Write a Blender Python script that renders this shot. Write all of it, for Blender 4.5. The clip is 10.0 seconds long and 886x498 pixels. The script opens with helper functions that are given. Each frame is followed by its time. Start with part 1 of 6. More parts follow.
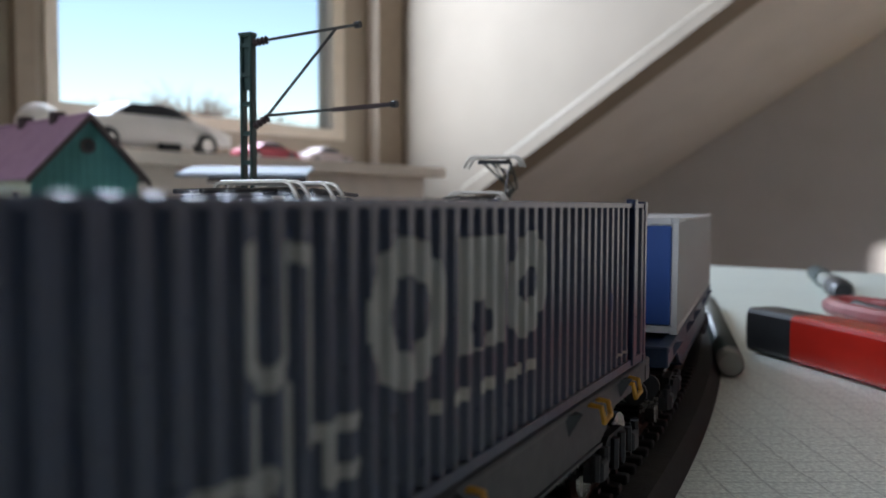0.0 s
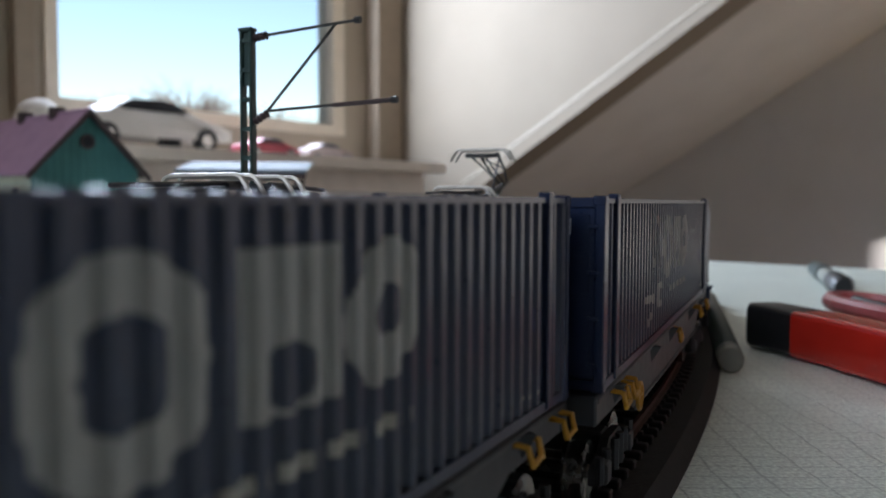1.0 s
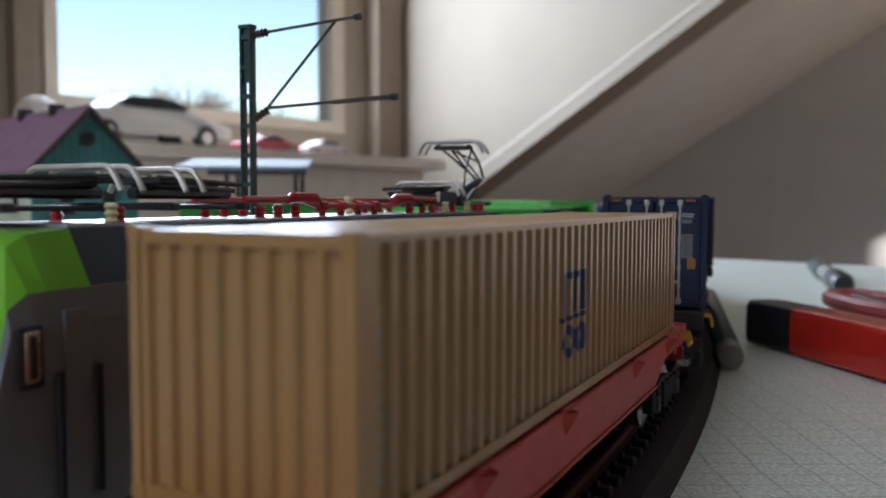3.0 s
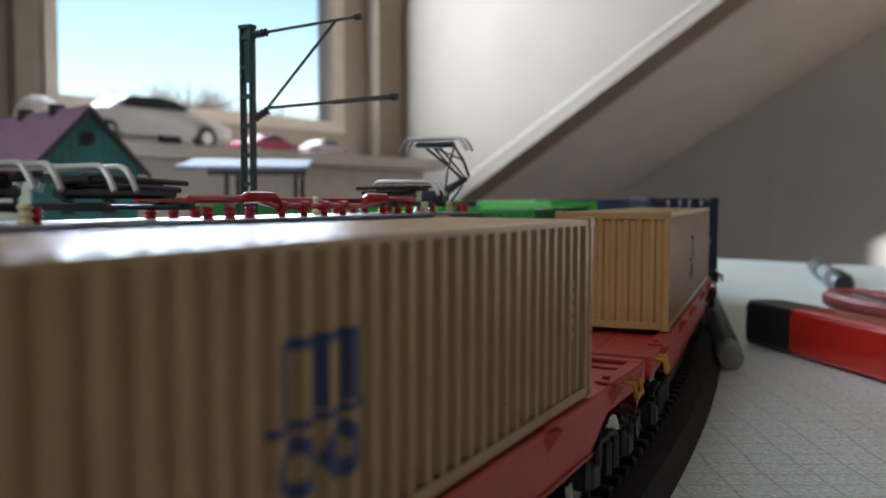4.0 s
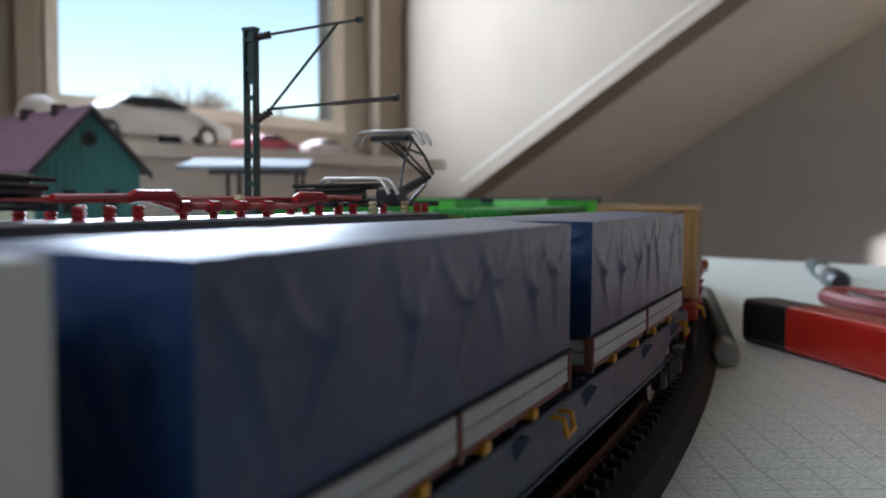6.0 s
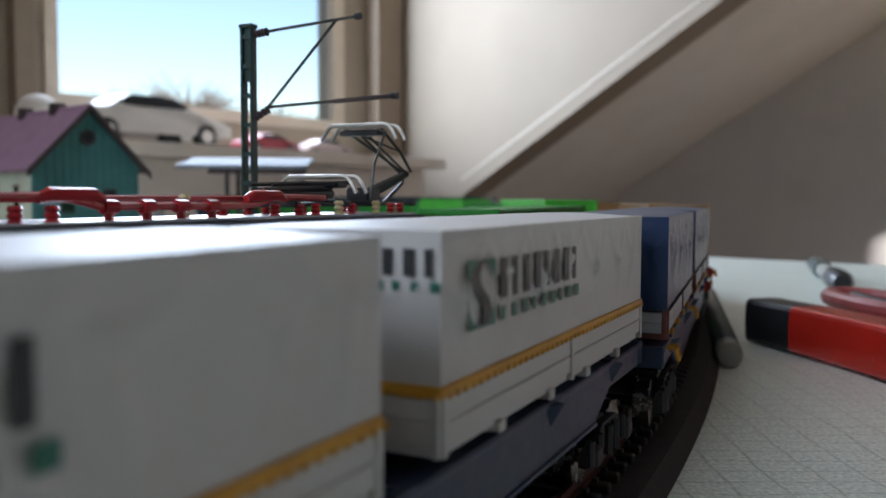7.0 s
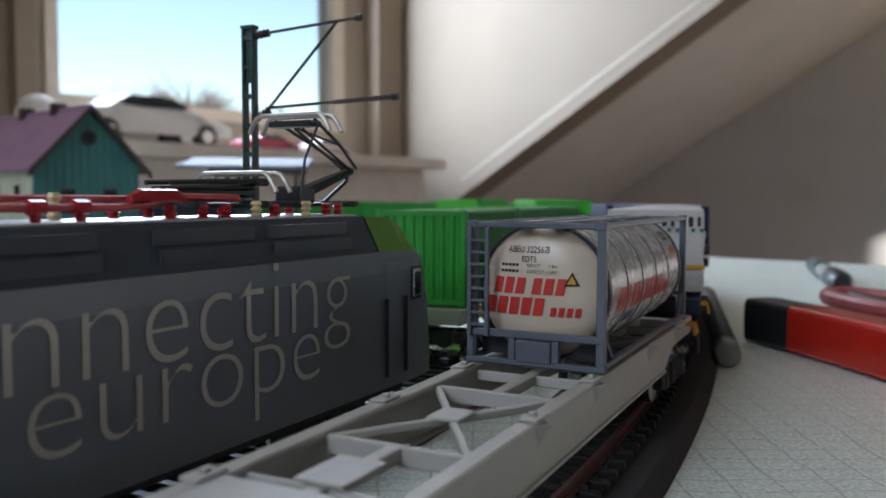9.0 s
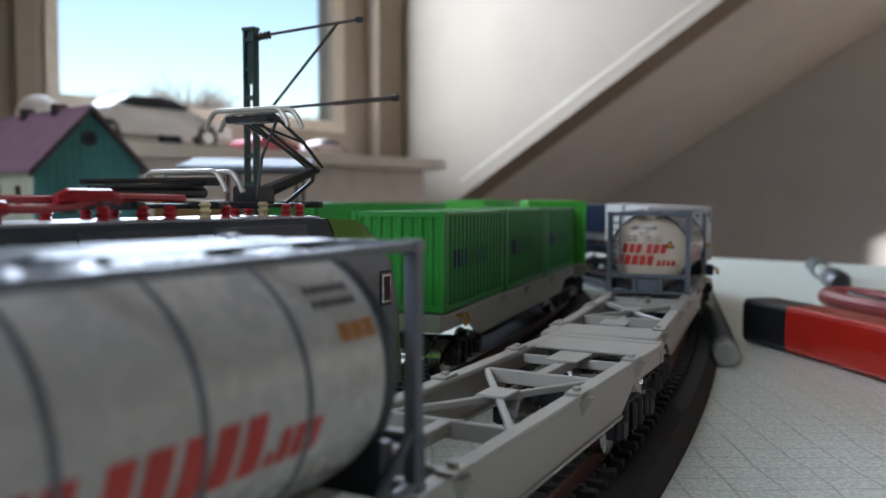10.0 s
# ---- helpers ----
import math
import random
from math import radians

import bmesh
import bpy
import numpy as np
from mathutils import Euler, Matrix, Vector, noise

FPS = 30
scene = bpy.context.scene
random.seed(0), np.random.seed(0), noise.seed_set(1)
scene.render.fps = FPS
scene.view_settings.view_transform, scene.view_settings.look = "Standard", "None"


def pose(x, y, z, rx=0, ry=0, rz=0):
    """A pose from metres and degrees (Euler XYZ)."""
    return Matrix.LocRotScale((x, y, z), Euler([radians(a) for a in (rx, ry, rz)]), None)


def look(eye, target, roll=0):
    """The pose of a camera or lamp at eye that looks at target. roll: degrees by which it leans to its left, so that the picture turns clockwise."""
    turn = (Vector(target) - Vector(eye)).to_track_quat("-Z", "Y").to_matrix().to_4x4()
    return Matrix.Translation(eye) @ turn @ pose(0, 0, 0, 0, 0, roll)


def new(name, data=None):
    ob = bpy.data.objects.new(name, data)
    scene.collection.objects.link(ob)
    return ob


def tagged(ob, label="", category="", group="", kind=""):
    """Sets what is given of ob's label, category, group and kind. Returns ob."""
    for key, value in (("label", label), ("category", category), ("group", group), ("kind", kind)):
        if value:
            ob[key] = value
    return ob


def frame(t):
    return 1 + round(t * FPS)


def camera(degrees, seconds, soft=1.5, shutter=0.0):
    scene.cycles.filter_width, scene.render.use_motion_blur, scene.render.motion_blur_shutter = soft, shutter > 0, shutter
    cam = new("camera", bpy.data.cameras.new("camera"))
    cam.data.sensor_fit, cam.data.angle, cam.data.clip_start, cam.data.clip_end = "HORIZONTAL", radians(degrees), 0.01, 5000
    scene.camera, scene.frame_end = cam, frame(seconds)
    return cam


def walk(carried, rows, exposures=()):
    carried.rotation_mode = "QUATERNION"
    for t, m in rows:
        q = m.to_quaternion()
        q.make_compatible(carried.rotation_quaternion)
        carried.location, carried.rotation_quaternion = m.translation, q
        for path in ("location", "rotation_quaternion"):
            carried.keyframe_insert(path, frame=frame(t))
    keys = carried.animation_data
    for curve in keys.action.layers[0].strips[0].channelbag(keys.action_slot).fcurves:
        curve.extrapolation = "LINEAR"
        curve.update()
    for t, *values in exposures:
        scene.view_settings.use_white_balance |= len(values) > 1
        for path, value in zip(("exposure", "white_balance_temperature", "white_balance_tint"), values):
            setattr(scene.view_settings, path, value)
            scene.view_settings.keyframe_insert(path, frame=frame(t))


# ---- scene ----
# ---- camera and its walk ----
EYE_Z = 0.060
cam = camera(56.6, 10.0, soft=1.6)
cam.data.dof.use_dof = True
cam.data.dof.focus_distance = 0.17
cam.data.dof.aperture_fstop = 23.0


def eye(back, drop):
    """Pose of the camera: drawn back by some metres, tilted down by some degrees."""
    return pose(0, -back, EYE_Z, 90 - drop, 0, 0) @ pose(0, 0, 0, 0, 0, 0.18)


PATH = [(0.0, 0.0, 2.95), (0.5, 0.0, 3.14), (1.0, 0.0, 3.26), (1.5, 0.0, 3.38), (2.0, 0.0, 3.46), (2.5, 0.0, 3.46),
        (4.0, 0.0, 3.46), (5.0, 0.0, 3.58), (5.3, 0.003, 3.52), (5.5, 0.004, 3.50), (6.8, 0.004, 3.50), (7.0, 0.001, 3.55),
        (7.5, 0.0, 3.58), (8.5, 0.0, 3.58), (9.0, 0.0025, 3.54), (9.5, 0.004, 3.50), (10.0, 0.004, 3.50)]
walk(cam, [(t, eye(b, d)) for t, b, d in PATH], [(0.0, 1.2, 6120.0, 13.0), (10.0, 1.2, 6120.0, 13.0)])

# ---- the room's own axes: a runs along the table's far edge, b away from it ----
UA, UB = Vector((0.78, -0.626, 0)), Vector((0.626, 0.78, 0))
ROOM = Matrix(((0.78, 0.626, 0, 0), (-0.626, 0.78, 0, 0), (0, 0, 1, 0), (0, 0, 0, 1)))
ROOM_TURN = math.degrees(math.atan2(-0.626, 0.78))


def room(a, b, z):
    return Vector((0.78 * a + 0.626 * b, -0.626 * a + 0.78 * b, z))


# ---- world, sun, daylight and added fill lamps ----
world = bpy.data.worlds.new("world")
scene.world = world
world.use_nodes = True
wn = world.node_tree.nodes
sky = wn.new("ShaderNodeTexSky")
sky.sky_type, sky.sun_disc, sky.sun_elevation, sky.sun_rotation = "NISHITA", False, radians(17), radians(154)
sky.air_density, sky.dust_density = 1.0, 0.6
wn["Background"].inputs["Strength"].default_value = 0.105
world.node_tree.links.new(sky.outputs[0], wn["Background"].inputs["Color"])

sun = new("sun", bpy.data.lights.new("sun", "SUN"))
sun.data.energy, sun.data.angle, sun.data.color = 5.0, radians(0.5), (1.0, 0.94, 0.86)
sun.matrix_basis = look((0, 0, 0), (-1.59, 3.29, -1.10))


def window_light(name, centre, facing, width, height, power, colour):
    lamp = new(name, bpy.data.lights.new(name, "AREA"))
    lamp.data.shape, lamp.data.size, lamp.data.size_y = "RECTANGLE", width, height
    lamp.data.energy, lamp.data.color = power, colour
    lamp.matrix_basis = look(centre, centre + facing)
    return lamp


WIN_A = -1.60           # plane of the dormer window
window_light("window_daylight", room(WIN_A + 0.012, 1.155, 0.75), UA, 0.72, 0.95, 18.0, (0.75, 0.865, 1.0))
UNSEEN_ROOF_WIN = (-0.40, 0.16, -1.45, -0.65)      # unseen roof window added behind the camera: from a to a, from b to b
# fill lamp added out of view, brightens end faces and table
window_light("unseen_roof_fill", room(-0.10, -1.05, 0.78), -room(-0.10, -1.05, 0.78), 0.6, 0.7, 4.0, (0.78, 0.88, 1.0))
# second fill lamp, added at the unseen side to lift slope and train sides
window_light("unseen_side_fill", room(2.87, 1.87, 0.82), -UA - Vector((0, 0, 0.25)), 1.4, 0.56, 0.6, (0.83, 0.875, 1.0))


# ---- materials ----
def material(name, base, rough=0.5, metal=0.0, second=None, scale=60.0, amount=0.35, bump=0.0, bump_scale=400.0, spec=0.5, coat=0.0, detail=4.0):
    """A surface with patches of a second colour, fine grain in its gloss, and fine relief."""
    m = bpy.data.materials.new(name)
    m.use_nodes = True
    n, l = m.node_tree.nodes, m.node_tree.links
    p = n["Principled BSDF"]
    p.inputs["Metallic"].default_value = metal
    p.inputs["Specular IOR Level"].default_value = spec
    p.inputs["Coat Weight"].default_value = coat
    p.inputs["Coat Roughness"].default_value = 0.15
    tc = n.new("ShaderNodeTexCoord")
    big = n.new("ShaderNodeTexNoise")
    big.inputs["Scale"].default_value, big.inputs["Detail"].default_value = scale, detail
    l.new(tc.outputs["Object"], big.inputs["Vector"])
    fine = n.new("ShaderNodeTexNoise")
    fine.inputs["Scale"].default_value, fine.inputs["Detail"].default_value = bump_scale, 3.0
    l.new(tc.outputs["Object"], fine.inputs["Vector"])
    mix = n.new("ShaderNodeMix")
    mix.data_type = "RGBA"
    second = second or tuple(c * 0.72 for c in base)
    mix.inputs["A"].default_value, mix.inputs["B"].default_value = (*base, 1), (*second, 1)
    rampm = n.new("ShaderNodeMapRange")
    rampm.inputs["From Min"].default_value, rampm.inputs["From Max"].default_value = 0.42, 0.72
    rampm.inputs["To Max"].default_value = amount * 2
    l.new(big.outputs["Fac"], rampm.inputs["Value"])
    l.new(rampm.outputs["Result"], mix.inputs["Factor"])
    l.new(mix.outputs["Result"], p.inputs["Base Color"])
    rr = n.new("ShaderNodeMapRange")
    rr.inputs["To Min"].default_value, rr.inputs["To Max"].default_value = max(0.03, rough - 0.08), min(1, rough + 0.1)
    l.new(fine.outputs["Fac"], rr.inputs["Value"])
    l.new(rr.outputs["Result"], p.inputs["Roughness"])
    if bump:
        bp = n.new("ShaderNodeBump")
        bp.inputs["Strength"].default_value, bp.inputs["Distance"].default_value = bump, 0.0004
        l.new(fine.outputs["Fac"], bp.inputs["Height"])
        l.new(bp.outputs["Normal"], p.inputs["Normal"])
    return m


M = {}
M["navy"] = material("navy_plastic", (0.006, 0.013, 0.042), 0.30, spec=0.5, scale=90, bump=0.15, bump_scale=900, second=(0.012, 0.02, 0.05))
M["tan"] = material("tan_plastic", (0.31, 0.168, 0.054), 0.30, scale=70, bump=0.15, bump_scale=900, second=(0.27, 0.135, 0.045), amount=0.25)
M["tarp_blue"] = material("blue_tarpaulin", (0.004, 0.022, 0.078), 0.42, spec=0.4, scale=50, bump=0.2, bump_scale=1200)
M["tarp_white"] = material("white_tarpaulin", (0.48, 0.46, 0.44), 0.50, scale=50, bump=0.2, bump_scale=1200, second=(0.46, 0.43, 0.40), amount=0.3)
M["drop_grey"] = material("grey_dropside", (0.33, 0.33, 0.34), 0.5, scale=80, bump=0.15)
M["rust_red"] = material("brown_underframe", (0.13, 0.035, 0.025), 0.6, scale=80)
M["wagon_red"] = material("red_wagon_plastic", (0.42, 0.025, 0.012), 0.42, scale=60, second=(0.30, 0.018, 0.012), bump=0.12)
M["wagon_blue"] = material("blue_wagon_plastic", (0.008, 0.022, 0.06), 0.40, scale=60, bump=0.12)
M["wagon_grey"] = material("grey_wagon_plastic", (0.41, 0.39, 0.345), 0.45, scale=60, second=(0.38, 0.36, 0.32), bump=0.12)
M["wagon_dark"] = material("dark_wagon_plastic", (0.022, 0.025, 0.03), 0.5, scale=60, bump=0.12)
M["frame_grey"] = material("steel_grey_frame", (0.115, 0.128, 0.150), 0.38, scale=90, bump=0.1)
M["tank_white"] = material("cream_tank_paint", (0.57, 0.47, 0.36), 0.3, scale=60, second=(0.53, 0.43, 0.32), amount=0.2)
M["tank_side"] = material("tank_side_paint", (0.48, 0.46, 0.43), 0.26, scale=25, second=(0.45, 0.43, 0.40), amount=0.10)
M["black"] = material("black_plastic", (0.012, 0.012, 0.014), 0.45, scale=120, bump=0.2)
M["bogie"] = material("bogie_black", (0.015, 0.015, 0.018), 0.55, scale=150, bump=0.3)
M["steel"] = material("bright_steel", (0.55, 0.54, 0.52), 0.25, metal=1.0, scale=200)
M["strip"] = material("worn_contact_strip", (0.46, 0.42, 0.36), 0.42, metal=0.35, scale=200)
M["rail"] = material("rail_steel", (0.10, 0.035, 0.025), 0.4, metal=0.3, scale=200, second=(0.06, 0.02, 0.015))
M["rod_silver"] = material("silver_bar", (0.5, 0.48, 0.46), 0.35, metal=0.5, scale=200)
M["rod_brown"] = material("brown_bar", (0.16, 0.09, 0.035), 0.4, scale=200)
M["white_print"] = material("white_print", (0.55, 0.54, 0.52), 0.5, scale=200, amount=0.15)
# white print darkened for the shaded container side; also used for faint door dashes
M["faint_shaded_print"] = material("faint_shaded_white", (0.30, 0.29, 0.275), 0.5, scale=200, amount=0.2)
M["blue_curtain"] = material("bright_blue_curtain", (0.02, 0.06, 0.22), 0.4, scale=60)
M["grey_print"] = material("pale_grey_print", (0.34, 0.32, 0.28), 0.5, scale=300, amount=0.2)
M["orange_print"] = material("orange_print", (0.45, 0.17, 0.03), 0.5, scale=200, amount=0.15)
M["red_print"] = material("red_print", (0.50, 0.03, 0.02), 0.45, scale=200, amount=0.15)
M["blue_print"] = material("blue_print", (0.015, 0.025, 0.09), 0.5, scale=200, amount=0.15)
M["black_print"] = material("black_print", (0.012, 0.012, 0.012), 0.5, scale=200, amount=0.15)
M["green_print"] = material("green_print", (0.015, 0.12, 0.08), 0.5, scale=200, amount=0.15)
M["yellow"] = material("yellow_plastic", (0.55, 0.27, 0.015), 0.45, scale=150, second=(0.42, 0.19, 0.01))
M["green_box"] = material("green_plastic", (0.025, 0.26, 0.03), 0.38, scale=70, bump=0.12, second=(0.02, 0.20, 0.025), amount=0.25)
M["green_light"] = material("light_green_plastic", (0.09, 0.52, 0.05), 0.4, scale=70, amount=0.2)
M["loco_grey"] = material("loco_grey_paint", (0.18, 0.19, 0.212), 0.40, scale=70, bump=0.08, second=(0.155, 0.165, 0.183))
M["loco_roof"] = material("loco_dark_roof", (0.035, 0.045, 0.06), 0.45, scale=70, bump=0.1)
M["loco_deck"] = material("loco_pale_roof", (0.45, 0.45, 0.47), 0.3, scale=70, bump=0.1)
M["loco_green"] = material("loco_green_paint", (0.10, 0.24, 0.015), 0.35, scale=70)
M["loco_lime"] = material("loco_lime_paint", (0.16, 0.42, 0.02), 0.35, scale=70)
M["loco_text"] = material("loco_text_print", (0.58, 0.54, 0.48), 0.5, scale=200, amount=0.15)
M["insulator"] = material("red_insulator", (0.42, 0.015, 0.02), 0.3, scale=150, spec=0.5)
M["cream"] = material("cream_plastic", (0.62, 0.50, 0.27), 0.45, scale=150)
M["bed"] = material("black_foam_bed", (0.022, 0.021, 0.02), 0.85, scale=300, bump=0.8, bump_scale=1500, second=(0.035, 0.033, 0.03))
M["sleeper"] = material("dark_sleeper", (0.013, 0.011, 0.010), 0.6, scale=300, bump=0.4)
M["mast"] = material("dark_green_mast", (0.018, 0.045, 0.038), 0.45, scale=200, bump=0.1)
M["wire"] = material("dark_wire", (0.06, 0.055, 0.05), 0.4, metal=0.6, scale=300)
M["teal_wall"] = material("teal_plaster", (0.06, 0.19, 0.185), 0.7, scale=60, bump=0.3)
M["mauve_roof"] = material("mauve_roof_tiles", (0.36, 0.21, 0.30), 0.55, scale=80, bump=0.4, second=(0.29, 0.16, 0.24))
M["shelter_roof"] = material("pale_blue_roof", (0.24, 0.29, 0.35), 0.7, scale=60, bump=0.2)
M["cream_wall"] = material("cream_plaster", (0.60, 0.62, 0.47), 0.7, scale=60, bump=0.3)
M["dark_wood"] = material("dark_brown_trim", (0.05, 0.03, 0.03), 0.6, scale=90)
M["red_paint"] = material("glossy_red_handle", (0.52, 0.022, 0.012), 0.22, scale=40, coat=0.3, amount=0.2)
M["pink_print"] = material("pink_plastic", (0.33, 0.06, 0.06), 0.35, scale=60)
M["pen"] = material("grey_green_barrel", (0.07, 0.10, 0.095), 0.3, scale=60, amount=0.2)
M["pen_end"] = material("pale_pen_end", (0.30, 0.31, 0.27), 0.4, scale=100)
# beige darkened to offset strong lamp light on walls and cheeks
M["wall"] = material("beige_wall_dimmed", (0.34, 0.28, 0.215), 0.85, scale=6, bump=0.25, bump_scale=300, amount=0.12)
# one grey-beige in two tones: shade painted into the gable, light into the slope
M["gable"] = material("grey_beige_gable_shaded", (0.66, 0.63, 0.61), 0.85, scale=6, bump=0.25, bump_scale=300, amount=0.12)
M["slope"] = material("grey_beige_slope_lit", (0.84, 0.80, 0.76), 0.85, scale=6, bump=0.25, bump_scale=300, amount=0.12)
M["frame_white"] = material("window_frame_lacquer", (0.62, 0.53, 0.42), 0.4, scale=30, amount=0.15)
M["curtain"] = material("brown_window_reveal", (0.26, 0.20, 0.145), 0.8, scale=30, amount=0.2)
M["sill"] = material("pale_sill_board", (0.68, 0.60, 0.52), 0.45, scale=20, amount=0.2)
M["floor"] = material("wooden_floor", (0.22, 0.13, 0.07), 0.45, scale=9, bump=0.2, bump_scale=60)
M["car_white"] = material("white_car_paint", (0.62, 0.58, 0.54), 0.5, scale=20, coat=0.0, amount=0.1)
M["car_red"] = material("dark_red_car_paint", (0.22, 0.02, 0.03), 0.5, scale=20, coat=0.0)
M["car_pale"] = material("pale_car_paint", (0.30, 0.23, 0.21), 0.6, scale=20, coat=0.0)
M["glass_dark"] = material("dark_glazing", (0.02, 0.022, 0.028), 0.08, scale=20)
M["lace"] = material("pale_plush", (0.72, 0.66, 0.60), 0.8, scale=40, bump=0.5)
M["twig"] = material("bare_twigs", (0.16, 0.13, 0.11), 0.9, scale=2)
M["meadow"] = material("winter_meadow", (0.10, 0.11, 0.05), 0.95, scale=0.05)


def table_material():
    """Pale green-grey foam sheet with fine pores and a pressed net of oblong joints."""
    m = material("pale_foam_sheet", (0.83, 0.88, 0.79), 0.34, scale=18, second=(0.76, 0.81, 0.73), amount=0.3, bump=1.0, bump_scale=1100)
    n, l = m.node_tree.nodes, m.node_tree.links
    tc = n.new("ShaderNodeTexCoord")
    warp = n.new("ShaderNodeTexNoise")
    warp.inputs["Scale"].default_value = 40
    add = n.new("ShaderNodeVectorMath")
    add.operation = "MULTIPLY_ADD"
    add.inputs[1].default_value = (0.0045, 0.0045, 0)
    l.new(tc.outputs["Object"], warp.inputs["Vector"])
    l.new(warp.outputs["Color"], add.inputs[0])
    l.new(tc.outputs["Object"], add.inputs[2])
    br = n.new("ShaderNodeTexBrick")
    br.offset = 0.0
    br.inputs["Color1"].default_value = br.inputs["Color2"].default_value = (1, 1, 1, 1)
    br.inputs["Mortar"].default_value = (0, 0, 0, 1)
    br.inputs["Scale"].default_value = 1.0
    br.inputs["Brick Width"].default_value, br.inputs["Row Height"].default_value = 0.0105, 0.0072
    br.inputs["Mortar Size"].default_value, br.inputs["Mortar Smooth"].default_value = 0.00042, 0.7
    l.new(add.outputs[0], br.inputs["Vector"])
    bp = n.new("ShaderNodeBump")
    bp.inputs["Strength"].default_value, bp.inputs["Distance"].default_value = 0.5, 0.0007
    l.new(br.outputs["Color"], bp.inputs["Height"])
    shade = n.new("ShaderNodeMix")
    shade.data_type, shade.blend_type = "RGBA", "MULTIPLY"
    shade.inputs["Factor"].default_value = 0.22
    l.new(n["Mix"].outputs["Result"], shade.inputs["A"])
    l.new(br.outputs["Color"], shade.inputs["B"])
    pores = n.new("ShaderNodeTexNoise")
    pores.inputs["Scale"].default_value, pores.inputs["Detail"].default_value = 850, 2.0
    l.new(tc.outputs["Object"], pores.inputs["Vector"])
    fleck = n.new("ShaderNodeMapRange")
    fleck.inputs["From Min"].default_value, fleck.inputs["From Max"].default_value = 0.35, 0.65
    fleck.inputs["To Min"].default_value, fleck.inputs["To Max"].default_value = 0.78, 1.12
    l.new(pores.outputs["Fac"], fleck.inputs["Value"])
    speck = n.new("ShaderNodeMix")
    speck.data_type, speck.blend_type = "RGBA", "MULTIPLY"
    speck.inputs["Factor"].default_value = 1.0
    l.new(shade.outputs["Result"], speck.inputs["A"])
    l.new(fleck.outputs["Result"], speck.inputs["B"])
    l.new(speck.outputs["Result"], n["Principled BSDF"].inputs["Base Color"])
    old = n["Bump"]
    l.new(old.outputs["Normal"], bp.inputs["Normal"])
    l.new(bp.outputs["Normal"], n["Principled BSDF"].inputs["Normal"])
    return m


M["table"] = table_material()


def glass_material():
    m = bpy.data.materials.new("window_glass")
    m.use_nodes = True
    p = m.node_tree.nodes["Principled BSDF"]
    p.inputs["Transmission Weight"].default_value = 1.0
    p.inputs["Roughness"].default_value = 0.0
    p.inputs["IOR"].default_value = 1.02
    return m


M["glass"] = glass_material()


